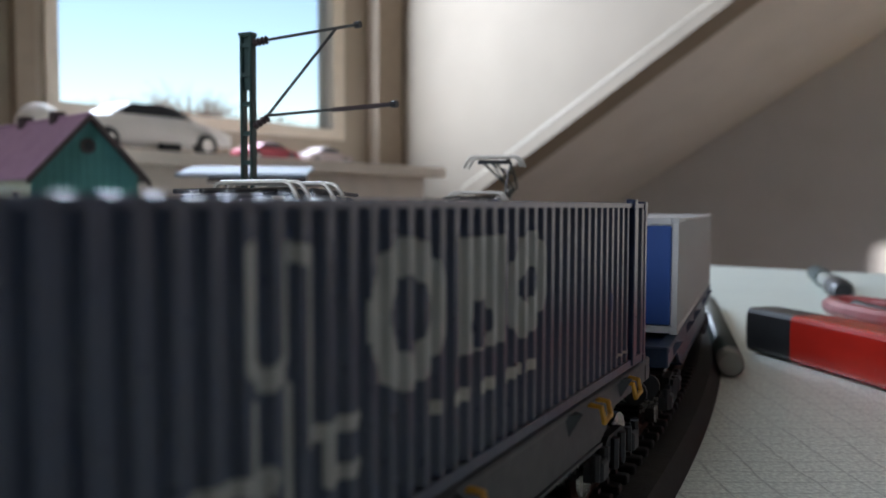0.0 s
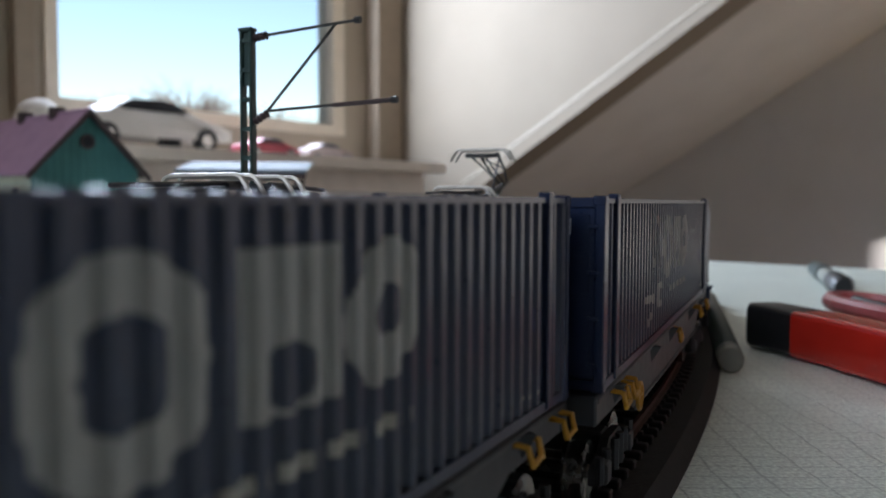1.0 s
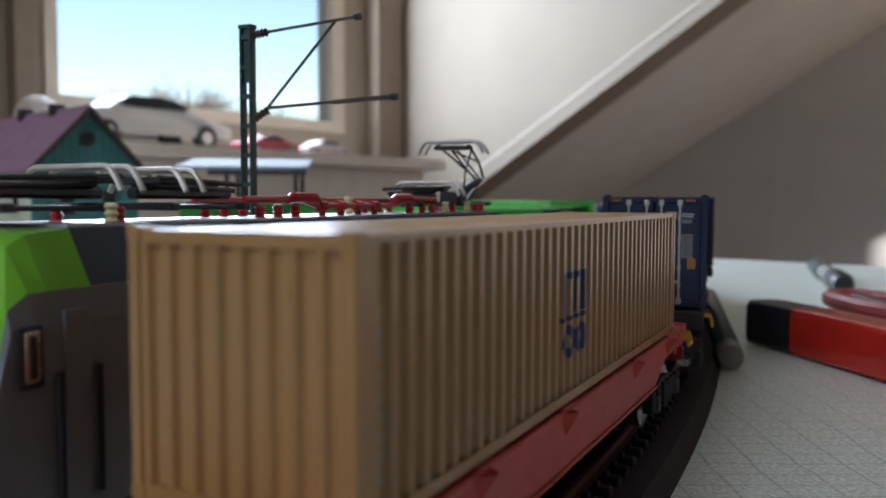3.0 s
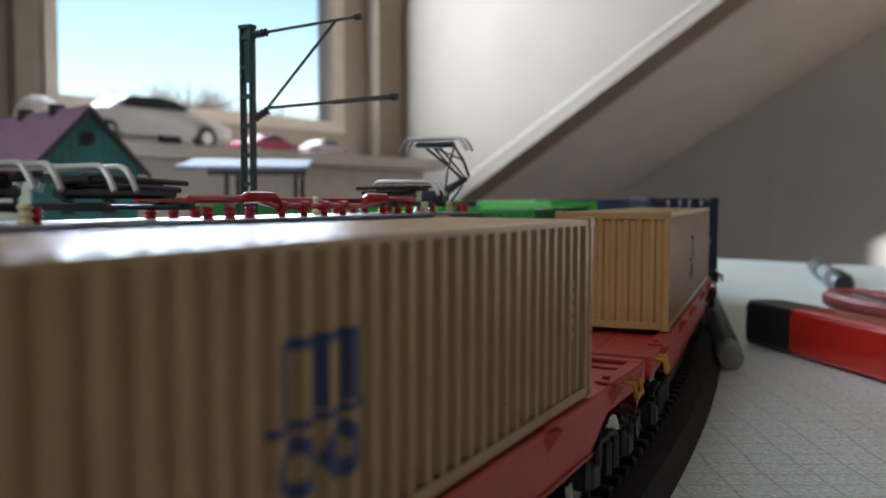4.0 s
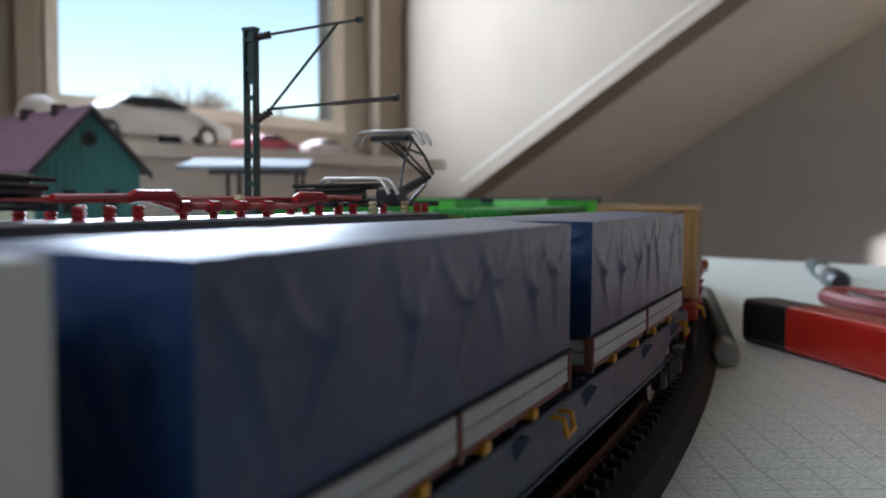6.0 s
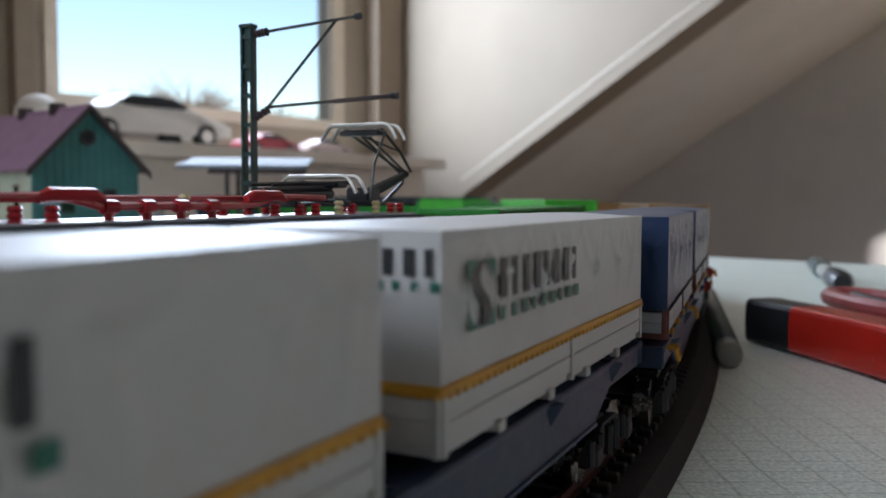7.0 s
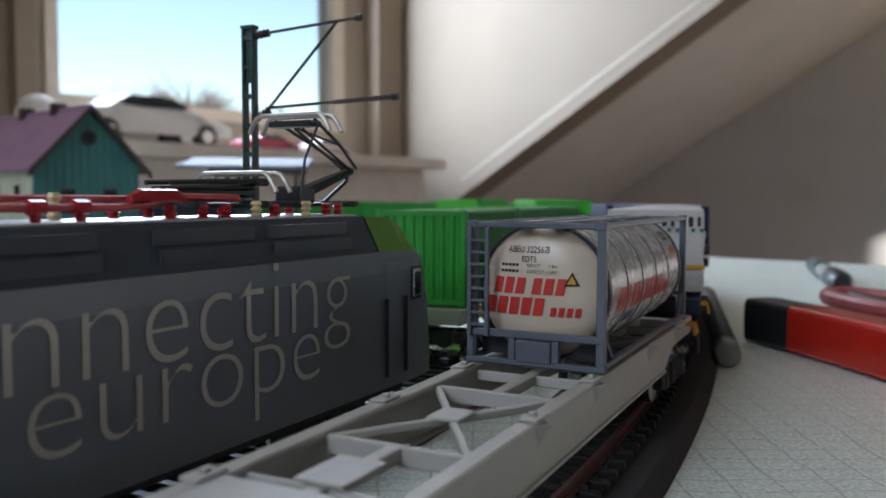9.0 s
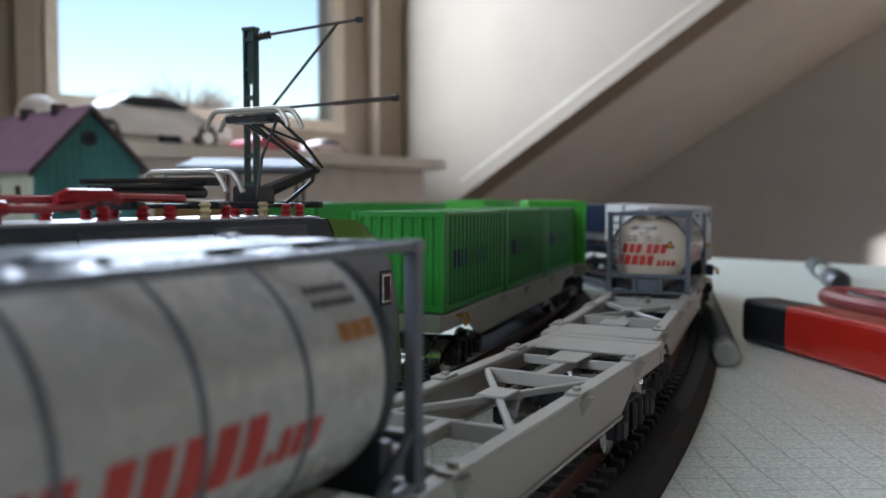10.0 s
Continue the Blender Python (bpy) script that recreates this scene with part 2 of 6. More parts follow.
# ---- mesh tools ----
class Shape:
    """Collects faces and turns them into one mesh object."""

    def __init__(self):
        self.v, self.f = [], []

    def add(self, verts, faces):
        o = len(self.v)
        self.v += [tuple(p) for p in verts]
        self.f += [tuple(o + i for i in f) for f in faces]
        return self

    def box(self, x0, x1, y0, y1, z0, z1, m=None):
        c = [Vector((x, y, z)) for x in (x0, x1) for y in (y0, y1) for z in (z0, z1)]
        if m:
            c = [m @ p for p in c]
        return self.add(c, [(0, 1, 3, 2), (4, 6, 7, 5), (0, 4, 5, 1), (2, 3, 7, 6), (0, 2, 6, 4), (1, 5, 7, 3)])

    def soft_box(self, x0, x1, y0, y1, z0, z1, r, m=None):
        """A box with chamfered edges."""
        pts, faces = [], []
        xs, ys, zs = (x0, x1), (y0, y1), (z0, z1)
        idx = {}
        for i in range(2):
            for j in range(2):
                for k in range(2):
                    s = (1 - 2 * i, 1 - 2 * j, 1 - 2 * k)
                    for ax in range(3):
                        p = [xs[i] + s[0] * r, ys[j] + s[1] * r, zs[k] + s[2] * r]
                        p[ax] = (xs[i], ys[j], zs[k])[ax]
                        idx[i, j, k, ax] = len(pts)
                        pts.append(Vector(p))
        for ax in range(3):
            o1, o2 = [q for q in range(3) if q != ax]
            for side in range(2):
                ring = []
                for d1, d2 in ((0, 0), (1, 0), (1, 1), (0, 1)):
                    key = [0, 0, 0]
                    key[ax], key[o1], key[o2] = side, d1, d2
                    ring.append(idx[(*key, ax)])
                faces.append(ring)
            for d1 in range(2):
                for d2 in range(2):
                    k0, k1 = [0, 0, 0], [0, 0, 0]
                    k0[o1], k0[o2], k0[ax] = d1, d2, 0
                    k1[o1], k1[o2], k1[ax] = d1, d2, 1
                    faces.append([idx[(*k0, o1)], idx[(*k1, o1)], idx[(*k1, o2)], idx[(*k0, o2)]])
        for i in range(2):
            for j in range(2):
                for k in range(2):
                    faces.append([idx[i, j, k, 0], idx[i, j, k, 1], idx[i, j, k, 2]])
        if m:
            pts = [m @ p for p in pts]
        return self.add(pts, faces)

    def prism(self, outline, y0, y1, m=None):
        """An outline of (x, z) drawn from y0 to y1."""
        k = len(outline)
        c = [Vector((x, y0, z)) for x, z in outline] + [Vector((x, y1, z)) for x, z in outline]
        if m:
            c = [m @ p for p in c]
        return self.add(c, [tuple(range(k)), tuple(range(2 * k - 1, k - 1, -1))] + [(i, k + i, k + (i + 1) % k, (i + 1) % k) for i in range(k)])

    def tube(self, points, r, n=8, radii=None):
        pts = [Vector(p) for p in points]
        o = len(self.v)
        k = len(pts)
        up = None
        for i, p in enumerate(pts):
            d = (pts[min(i + 1, k - 1)] - pts[max(i - 1, 0)]).normalized()
            if up is None:
                up = d.orthogonal().normalized()
            up = (up - d * up.dot(d)).normalized()
            side = d.cross(up)
            rr = radii[i] if radii else r
            for j in range(n):
                w = 2 * math.pi * j / n
                self.v.append(tuple(p + (up * math.cos(w) + side * math.sin(w)) * rr))
        for i in range(k - 1):
            for j in range(n):
                a, b = o + i * n + j, o + i * n + (j + 1) % n
                self.f.append((a, b, b + n, a + n))
        self.f.append(tuple(o + j for j in range(n - 1, -1, -1)))
        self.f.append(tuple(o + (k - 1) * n + j for j in range(n)))
        return self

    def grid(self, rows):
        """A sheet from equal rows of points."""
        w = len(rows[0])
        return self.add([p for r in rows for p in r], [(i * w + j, i * w + j + 1, (i + 1) * w + j + 1, (i + 1) * w + j) for i in range(len(rows) - 1) for j in range(w - 1)])

    def mesh(self, name, mat, smooth=False):
        me = bpy.data.meshes.new(name)
        me.from_pydata(self.v, [], self.f)
        bm = bmesh.new()
        bm.from_mesh(me)
        bmesh.ops.recalc_face_normals(bm, faces=bm.faces)
        for f in bm.faces:
            f.smooth = smooth
        bm.to_mesh(me)
        bm.free()
        me.materials.append(mat)
        return me


def part(name, shape, mat, parent, label="", smooth=False):
    ob = new(name, shape.mesh(name, mat, smooth))
    ob.parent = parent
    if label:
        tagged(ob, label)
    if name in ("marking", "hazard_stripes"):
        tagged(ob, kind="stuff")
    return ob


def thing(name, label, category, group="", kind="", at=None):
    ob = new(name)
    ob.empty_display_size = 0.01
    tagged(ob, label, category, group, kind)
    if at:
        ob.matrix_basis = at
    return ob


def single(name, shape, mat, label, category, kind="", smooth=False, group=""):
    ob = new(name, shape.mesh(name, mat, smooth))
    return tagged(ob, label, category, group, kind)


# ---- the line of the two tracks ----
R_WIDE, R_TIGHT, BEND = 1.39, 0.36, 0.34
START, HEADING, GAUGE_APART = Vector((-0.0065, 0.1063)), 0.4947, 0.0594
STEP = 0.004
LINE = {}


def lay_line():
    p, h = START.copy(), HEADING
    for i in range(0, 450):
        LINE[i] = (p.copy(), h)
        s = (i + 0.5) * STEP
        k = 1 / R_WIDE if s < BEND else 1 / R_TIGHT
        h2 = h - k * STEP
        mid = (h + h2) / 2
        p = p + Vector((math.sin(mid), math.cos(mid))) * STEP
        h = h2
    p, h = START.copy(), HEADING
    for i in range(0, -420, -1):
        LINE[i] = (p.copy(), h)
        p = p - Vector((math.sin(h), math.cos(h))) * STEP


lay_line()


def line_at(s, offset=0.0):
    """Place and heading at arc length s, offset to the outside of the bend."""
    q = s / STEP
    i = max(-419, min(448, math.floor(q)))
    w = q - i
    (p0, h0), (p1, h1) = LINE[i], LINE[i + 1]
    p, h = p0.lerp(p1, w), h0 + (h1 - h0) * w
    return p + Vector((math.cos(h), -math.sin(h))) * offset, h


RAIL_TOP = 0.0085


def on_rails(s, half, offset=0.0, z=RAIL_TOP, yaw=0.0, side=0.0):
    """Pose of a vehicle whose two bogies stand half before and behind s; x ahead, y to the left."""
    p, _ = line_at(s + half, offset)
    q, _ = line_at(s - half, offset)
    d, c = p - q, (p + q) / 2
    ang = math.degrees(math.atan2(d.y, d.x))
    return pose(c.x, c.y, z, 0, 0, ang + yaw) @ pose(0, -side, 0)


def way(t):
    """How far the container train has rolled at t seconds."""
    return 0.13703 * t + 0.000255 * (t - 5) ** 2 - 0.0000617 * (t - 5) ** 3


def way_inner(t):
    return -0.0152 * (t - 10.0)


TIMES = [i * 0.25 for i in range(41)]
MOVERS = []          # (thing, pose as a function of time)


# ---- the room ----
def structure(name, shape, mat, label):
    return single(name, shape, mat, label, name.split("_")[0], "structure")


CHEEK, GABLE, KNEE_A, FLOOR_Z, TOP_Z = 1.76, 2.77, -1.95, -0.75, 1.55
PITCH = 0.587


def slope_z(a):
    return 0.060 + PITCH * (a + 1.432)


def wall_box(a0, a1, b0, b1, z0, z1, shape=None):
    return (shape or Shape()).box(a0, a1, b0, b1, z0, z1, ROOM)


def build_room():
    structure("floor", wall_box(-2.1, 3.0, -2.2, 2.9, FLOOR_Z - 0.05, FLOOR_Z), M["floor"], "brown wooden floor of an attic room")
    structure("wall_gable", wall_box(-2.1, 3.0, GABLE, GABLE + 0.12, FLOOR_Z, 2.2), M["gable"], "grey-beige painted gable wall of the attic")
    w = wall_box(-2.1, 3.0, -2.12, -2.0, FLOOR_Z, 2.2)
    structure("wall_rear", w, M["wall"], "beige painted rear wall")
    # out-of-view wall; its opening is added so sun reaches the gable
    w = Shape()
    wall_box(2.9, 3.0, -2.0, 1.09, FLOOR_Z, 2.2, w)
    wall_box(2.9, 3.0, 2.65, GABLE, FLOOR_Z, 2.2, w)
    wall_box(2.9, 3.0, 1.09, 2.65, FLOOR_Z, 0.52, w)
    wall_box(2.9, 3.0, 1.09, 2.65, 1.12, 2.2, w)
    structure("wall_far", w, M["wall"], "beige painted side wall with an added unseen opening")
    # dormer front with its window opening
    d = Shape()
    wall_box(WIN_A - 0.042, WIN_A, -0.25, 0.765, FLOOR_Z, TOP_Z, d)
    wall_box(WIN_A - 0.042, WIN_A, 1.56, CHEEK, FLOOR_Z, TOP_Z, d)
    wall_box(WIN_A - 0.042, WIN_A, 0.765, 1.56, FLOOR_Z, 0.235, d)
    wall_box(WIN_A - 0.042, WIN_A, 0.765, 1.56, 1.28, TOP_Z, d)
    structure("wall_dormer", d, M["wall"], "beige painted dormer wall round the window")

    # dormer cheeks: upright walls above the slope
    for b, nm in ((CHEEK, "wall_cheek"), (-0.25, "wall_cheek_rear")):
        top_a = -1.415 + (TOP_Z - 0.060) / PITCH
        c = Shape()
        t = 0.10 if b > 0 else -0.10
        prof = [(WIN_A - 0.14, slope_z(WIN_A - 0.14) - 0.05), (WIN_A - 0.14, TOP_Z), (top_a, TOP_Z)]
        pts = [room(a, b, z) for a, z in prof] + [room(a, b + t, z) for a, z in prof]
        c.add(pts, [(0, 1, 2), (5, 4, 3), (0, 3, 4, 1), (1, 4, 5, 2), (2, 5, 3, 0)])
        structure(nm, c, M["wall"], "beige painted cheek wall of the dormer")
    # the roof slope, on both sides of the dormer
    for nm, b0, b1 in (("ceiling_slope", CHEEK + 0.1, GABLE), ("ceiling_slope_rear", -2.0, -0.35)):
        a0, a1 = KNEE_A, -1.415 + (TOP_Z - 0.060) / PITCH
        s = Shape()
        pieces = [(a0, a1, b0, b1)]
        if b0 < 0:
            w0, w1, w2, w3 = UNSEEN_ROOF_WIN
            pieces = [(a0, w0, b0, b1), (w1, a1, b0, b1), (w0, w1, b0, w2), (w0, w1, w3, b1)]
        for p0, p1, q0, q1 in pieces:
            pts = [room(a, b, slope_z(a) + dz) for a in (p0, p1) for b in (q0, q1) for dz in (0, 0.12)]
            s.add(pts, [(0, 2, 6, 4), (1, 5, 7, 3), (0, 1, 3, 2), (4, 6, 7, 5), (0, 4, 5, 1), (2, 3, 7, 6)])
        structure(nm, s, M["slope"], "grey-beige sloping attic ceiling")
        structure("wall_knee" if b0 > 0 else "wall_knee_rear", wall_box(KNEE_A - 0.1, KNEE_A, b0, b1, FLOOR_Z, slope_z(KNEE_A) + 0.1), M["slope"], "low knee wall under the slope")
    # roof window invented to frame the fill lamp, never in view
    w0, w1, w2, w3 = UNSEEN_ROOF_WIN
    rw = tagged(new("window_2"), "unseen roof window added round a fill lamp", "window", kind="structure")
    for p0, p1, q0, q1 in ((w0, w0 + 0.03, w2, w3), (w1 - 0.03, w1, w2, w3), (w0 + 0.03, w1 - 0.03, w2, w2 + 0.03), (w0 + 0.03, w1 - 0.03, w3 - 0.03, w3)):
        pts = [room(a, b, slope_z(a) + dz) for a in (p0, p1) for b in (q0, q1) for dz in (0.075, 0.11)]
        part("window_frame", Shape().add(pts, [(0, 2, 6, 4), (1, 5, 7, 3), (0, 1, 3, 2), (4, 6, 7, 5), (0, 4, 5, 1), (2, 3, 7, 6)]), M["frame_white"], rw)
    pts = [room(a, b, slope_z(a) + dz) for a in (w0 + 0.03, w1 - 0.03) for b in (w2 + 0.03, w3 - 0.03) for dz in (0.088, 0.094)]
    pane = part("pane", Shape().add(pts, [(0, 2, 6, 4), (1, 5, 7, 3), (0, 1, 3, 2), (4, 6, 7, 5), (0, 4, 5, 1), (2, 3, 7, 6)]), M["glass"], rw)
    pane.visible_shadow = False
    structure("ceiling", wall_box(WIN_A - 0.14, 3.0, -2.1, GABLE + 0.1, TOP_Z, TOP_Z + 0.1), M["wall"], "beige flat ceiling")

    # pale strip along the foot of the cheek, standing in for its lit edge
    t = Shape()
    a0, a1 = WIN_A + 0.25, 1.2
    pts = []
    for a in (a0, a1):
        for db, dz in ((-0.002, -0.003), (0.10, -0.003), (0.10, 0.003), (-0.002, 0.003)):
            pts.append(room(a, CHEEK + db, slope_z(a) + dz))
    t.add(pts, [(0, 1, 2, 3), (7, 6, 5, 4), (0, 4, 5, 1), (1, 5, 6, 2), (2, 6, 7, 3), (3, 7, 4, 0)])
    structure("trim", t, M["frame_white"], "pale strip drawn for the lit edge between dormer cheek and slope")

    # panel joints on the gable wall
    for a0, a1, z0, z1 in ((-0.862, -0.850, FLOOR_Z, 0.27), (-1.05, 1.6, 0.272, 0.284)):
        structure("trim_gable", wall_box(a0, a1, GABLE - 0.004, GABLE - 0.0005, z0, z1), M["gable"], "thin joint strip on the gable wall")

    # window
    win = tagged(new("window_1"), "bright dormer window with a pale frame and deep reveal", "window", kind="structure")
    fr = Shape()
    a = WIN_A - 0.02
    for b0, b1, z0, z1 in ((0.765, 0.79, 0.235, 1.28), (1.52, 1.56, 0.235, 1.28), (0.79, 1.52, 0.235, 0.262), (0.79, 1.52, 1.24, 1.28)):
        wall_box(a - 0.03, a + 0.03, b0, b1, z0, z1, fr)
    part("window_frame", fr, M["frame_white"], win)
    g = part("pane", wall_box(a - 0.004, a + 0.004, 0.79, 1.52, 0.262, 1.24), M["glass"], win)
    g.visible_shadow = False
    rv = Shape()
    wall_box(WIN_A + 0.002, WIN_A + 0.05, 1.65, 1.745, 0.158, 1.4, rv)
    part("window_reveal", rv, M["curtain"], win, "brown upright board beside the window")
    rv = Shape()
    wall_box(WIN_A + 0.002, WIN_A + 0.03, 0.70, 0.735, 0.158, 1.4, rv)
    part("window_reveal", rv, M["curtain"], win)
    structure("window_sill", wall_box(WIN_A, WIN_A + 0.30, 0.1, 1.63, 0.132, 0.157), M["sill"], "pale deep window sill board carrying model cars")
    cb = Shape()
    wall_box(WIN_A + 0.002, WIN_A + 0.26, 0.1, 1.59, -0.02, 0.1315, cb)
    structure("sill_cabinet", cb, M["sill"], "pale panel under the window sill")


def build_outside():
    g = Shape()
    g.add([(-900, -900, -6), (900, -900, -6), (900, 900, -6), (-900, 900, -6)], [(0, 1, 2, 3)])
    structure("ground", g, M["meadow"], "winter meadow far outside the house")
    rnd = random.Random(3)
    for k, (db, h) in enumerate(((-1.5, 10.4), (1.0, 11.6), (3.2, 12.4), (5.0, 11.4), (7.0, 10.6), (8.6, 11.8), (-3.5, 9.4))):
        root = room(-30 - rnd.random() * 5, 17 + db * 1.5, -6)
        tree = thing("tree", "bare winter tree seen far outside the window", "tree", "bare trees outside", at=Matrix.Translation(root))
        tr, cr = Shape(), Shape()
        tr.tube([(0, 0, 0), (0.1, 0, h * 0.3), (0, 0.1, h * 0.75)], 0.2, 7, [0.28, 0.2, 0.06])
        part("trunk", tr, M["twig"], tree)
        for _ in range(230):
            z = h * (0.3 + 0.5 * rnd.random())
            w, ln = rnd.random() * 6.283, (h - z) * (0.35 + 0.5 * rnd.random())
            p0 = Vector((0, 0, z))
            p1 = p0 + Vector((math.cos(w) * ln * 0.7, math.sin(w) * ln * 0.7, ln * 0.55))
            cr.tube([p0, p0.lerp(p1, 0.5) + Vector((0, 0, 0.1)), p1], 0.03, 3, [0.05, 0.035, 0.012])
            for _ in range(3):
                p2 = p1 + Vector((rnd.uniform(-1, 1), rnd.uniform(-1, 1), rnd.uniform(0, 1.0))) * 0.7
                cr.tube([p0.lerp(p1, 0.6), p2], 0.02, 3, [0.025, 0.008])
        part("crown", cr, M["twig"], tree)


def build_table():
    t = thing("table", "large table covered with a pale green-grey foam sheet", "table", kind="")
    top = Shape()
    top.soft_box(-1.15, 0.75, -1.55, 0.835, -0.004, 0.0, 0.001, ROOM)
    part("foam_sheet", top, M["table"], t, "pale green-grey foam sheet with a pressed net of lines")
    bd = Shape()
    bd.soft_box(-1.15, 0.75, -1.55, 0.835, -0.034, -0.0045, 0.002, ROOM)
    part("tabletop", bd, M["sill"], t)
    for a in (-1.05, 0.65):
        for b in (-1.45, 0.74):
            lg = Shape()
            lg.soft_box(a - 0.03, a + 0.03, b - 0.03, b + 0.03, FLOOR_Z, -0.035, 0.003, ROOM)
            part("leg", lg, M["frame_white"], t)


# ---- tracks ----
S_FROM, S_TO = -1.60, 1.72
BED_TOP = 0.0042


def sweep(profile, offset, s0=S_FROM, s1=S_TO, step=0.012):
    """A cross-section of (sideways, z) swept along the line."""
    sh, rows = Shape(), []
    n = int((s1 - s0) / step)
    for i in range(n + 1):
        s = s0 + (s1 - s0) * i / n
        p, h = line_at(s, offset)
        r = Vector((math.cos(h), -math.sin(h)))
        rows.append([(p.x + r.x * x, p.y + r.y * x, z) for x, z in profile] + [(p.x + r.x * profile[0][0], p.y + r.y * profile[0][0], profile[0][1])])
    return sh.grid(rows)


def build_track(name, offset, label):
    tr = thing(name, label, "railway track", "model tracks", "structure")
    part("track_bed", sweep([(-0.0205, 0.0002), (-0.0185, BED_TOP), (0.0185, BED_TOP), (0.0215, 0.0002)], offset), M["bed"], tr, "black foam underlay strip")
    for sx in (-1, 1):
        c = sx * 0.0087
        part("rail", sweep([(c - 0.0011, 0.0062), (c - 0.0011, 0.0066), (c - 0.0003, 0.0069), (c - 0.0003, 0.0077), (c - 0.0005, 0.0079), (c - 0.0005, RAIL_TOP),
                            (c + 0.0005, RAIL_TOP), (c + 0.0005, 0.0079), (c + 0.0003, 0.0077), (c + 0.0003, 0.0069), (c + 0.0011, 0.0066), (c + 0.0011, 0.0062)], offset, step=0.008), M["rail"], tr)
    sl = Shape()
    sl.soft_box(-0.0013, 0.0013, -0.0135, 0.0135, BED_TOP + 0.0001, 0.0062, 0.0003)
    for sy in (-1, 1):
        for d in (-0.0019, 0.0019):
            sl.box(-0.0009, 0.0009, sy * 0.0087 + d - 0.0005, sy * 0.0087 + d + 0.0005, 0.0061, 0.0070)
    me = sl.mesh("sleeper", M["sleeper"])
    s = -0.22
    while s < 0.95:
        p, h = line_at(s, offset)
        o = new("sleeper", me)
        o.parent = tr
        o.matrix_basis = pose(p.x, p.y, 0, 0, 0, math.degrees(math.pi / 2 - h))
        s += 0.0066
    return tr


# ---- wall sheets and prints of the boxes ----
class Sheet:
    """A corrugated upright sheet along x, facing -y by default; depth(x) gives its relief."""

    def __init__(self, x0, x1, pitch, relief):
        self.x0, self.x1, self.relief = x0, x1, relief
        n = max(1, round((x1 - x0) / pitch)) if pitch else 0
        self.stops = [(x0, 0.0)]
        if n:
            p = (x1 - x0) / n
            for i in range(n):
                a = x0 + i * p
                self.stops += [(a + p * 0.28, 0.0), (a + p * 0.46, -relief), (a + p * 0.78, -relief), (a + p * 0.96, 0.0)]
        self.stops.append((x1, 0.0))

    def depth(self, x):
        for (xa, da), (xb, db) in zip(self.stops, self.stops[1:]):
            if x <= xb:
                return da + (db - da) * (x - xa) / max(1e-9, xb - xa)
        return 0.0

    def shape(self, z0, z1, m):
        s = Shape()
        for (xa, da), (xb, db) in zip(self.stops, self.stops[1:]):
            s.add([m @ Vector(q) for q in ((xa, -da, z0), (xb, -db, z0), (xb, -db, z1), (xa, -da, z1))], [(0, 1, 2, 3)])
        s.add([m @ Vector(q) for q in ((self.x0, 0, z0), (self.x0, 0.0009, z0), (self.x0, 0.0009, z1), (self.x0, 0, z1))], [(0, 1, 2, 3)])
        return s

    def print_on(self, inside, x0, x1, z0, z1, m, dx=0.0004, dz=0.00025):
        """A thin print where inside(x, z) holds, lying on the relief."""
        s, seen = Shape(), {}
        cuts = sorted({x0, x1, *[x for x, _ in self.stops if x0 < x < x1], *[x0 + dx * i for i in range(int((x1 - x0) / dx) + 1)]})
        nz = int((z1 - z0) / dz)
        for xa, xb in zip(cuts, cuts[1:]):
            if xb - xa < 1e-7:
                continue
            xm = (xa + xb) / 2
            ya, yb = -self.depth(xa) - 0.00006, -self.depth(xb) - 0.00006
            for k in range(nz):
                if not inside(xm, z0 + (k + 0.5) * dz):
                    continue
                ids = []
                for x, y, i in ((xa, ya, k), (xb, yb, k), (xb, yb, k + 1), (xa, ya, k + 1)):
                    key = (round(x * 1e7), i)
                    if key not in seen:
                        seen[key] = len(s.v)
                        s.v.append(tuple(m @ Vector((x, y, z0 + i * dz))))
                    ids.append(seen[key])
                s.f.append(tuple(ids))
        return s


def face(width, where):
    """Frames in which a sheet along x facing -y becomes a side or an end: right, left, rear, front."""
    if where == "right":
        return pose(0, -width / 2, 0)
    if where == "left":
        return pose(0, width / 2, 0, 0, 0, 180)
    return None


def end_face(length, where):
    return pose(-length / 2, 0, 0, 0, 0, -90) if where == "rear" else pose(length / 2, 0, 0, 0, 0, 90)


def in_box(x, z, x0, x1, z0, z1):
    return x0 <= x <= x1 and z0 <= z <= z1


def in_ring(x, z, cx, cz, rx, rz, inner):
    d = ((x - cx) / rx) ** 2 + ((z - cz) / rz) ** 2
    return inner * inner <= d <= 1


def near_line(x, z, xa, za, xb, zb, r):
    dx, dz = xb - xa, zb - za
    u = max(0, min(1, ((x - xa) * dx + (z - za) * dz) / (dx * dx + dz * dz)))
    return math.hypot(x - xa - u * dx, z - za - u * dz) <= r


def words(text, size, mat, parent, m, name="marking", squeeze=1.0, width=0.0, thin=0.0):
    """Lettering as a thin flat mesh; m takes x to the right and z up on a face that looks along -y."""
    cu = bpy.data.curves.new("lettering", "FONT")
    cu.body, cu.size, cu.offset = text, size, -thin
    tmp = bpy.data.objects.new("lettering", cu)
    scene.collection.objects.link(tmp)
    me = bpy.data.meshes.new_from_object(tmp.evaluated_get(bpy.context.evaluated_depsgraph_get()))
    bpy.data.objects.remove(tmp)
    if width:
        squeeze = width / max(v.co.x for v in me.vertices)
    me.transform(m @ pose(0, -0.00008, 0, 90, 0, 0) @ Matrix.Diagonal((squeeze, 1, 1, 1)))
    me.materials.clear()
    me.materials.append(mat)
    ob = new(name, me)
    ob.parent = parent
    return ob


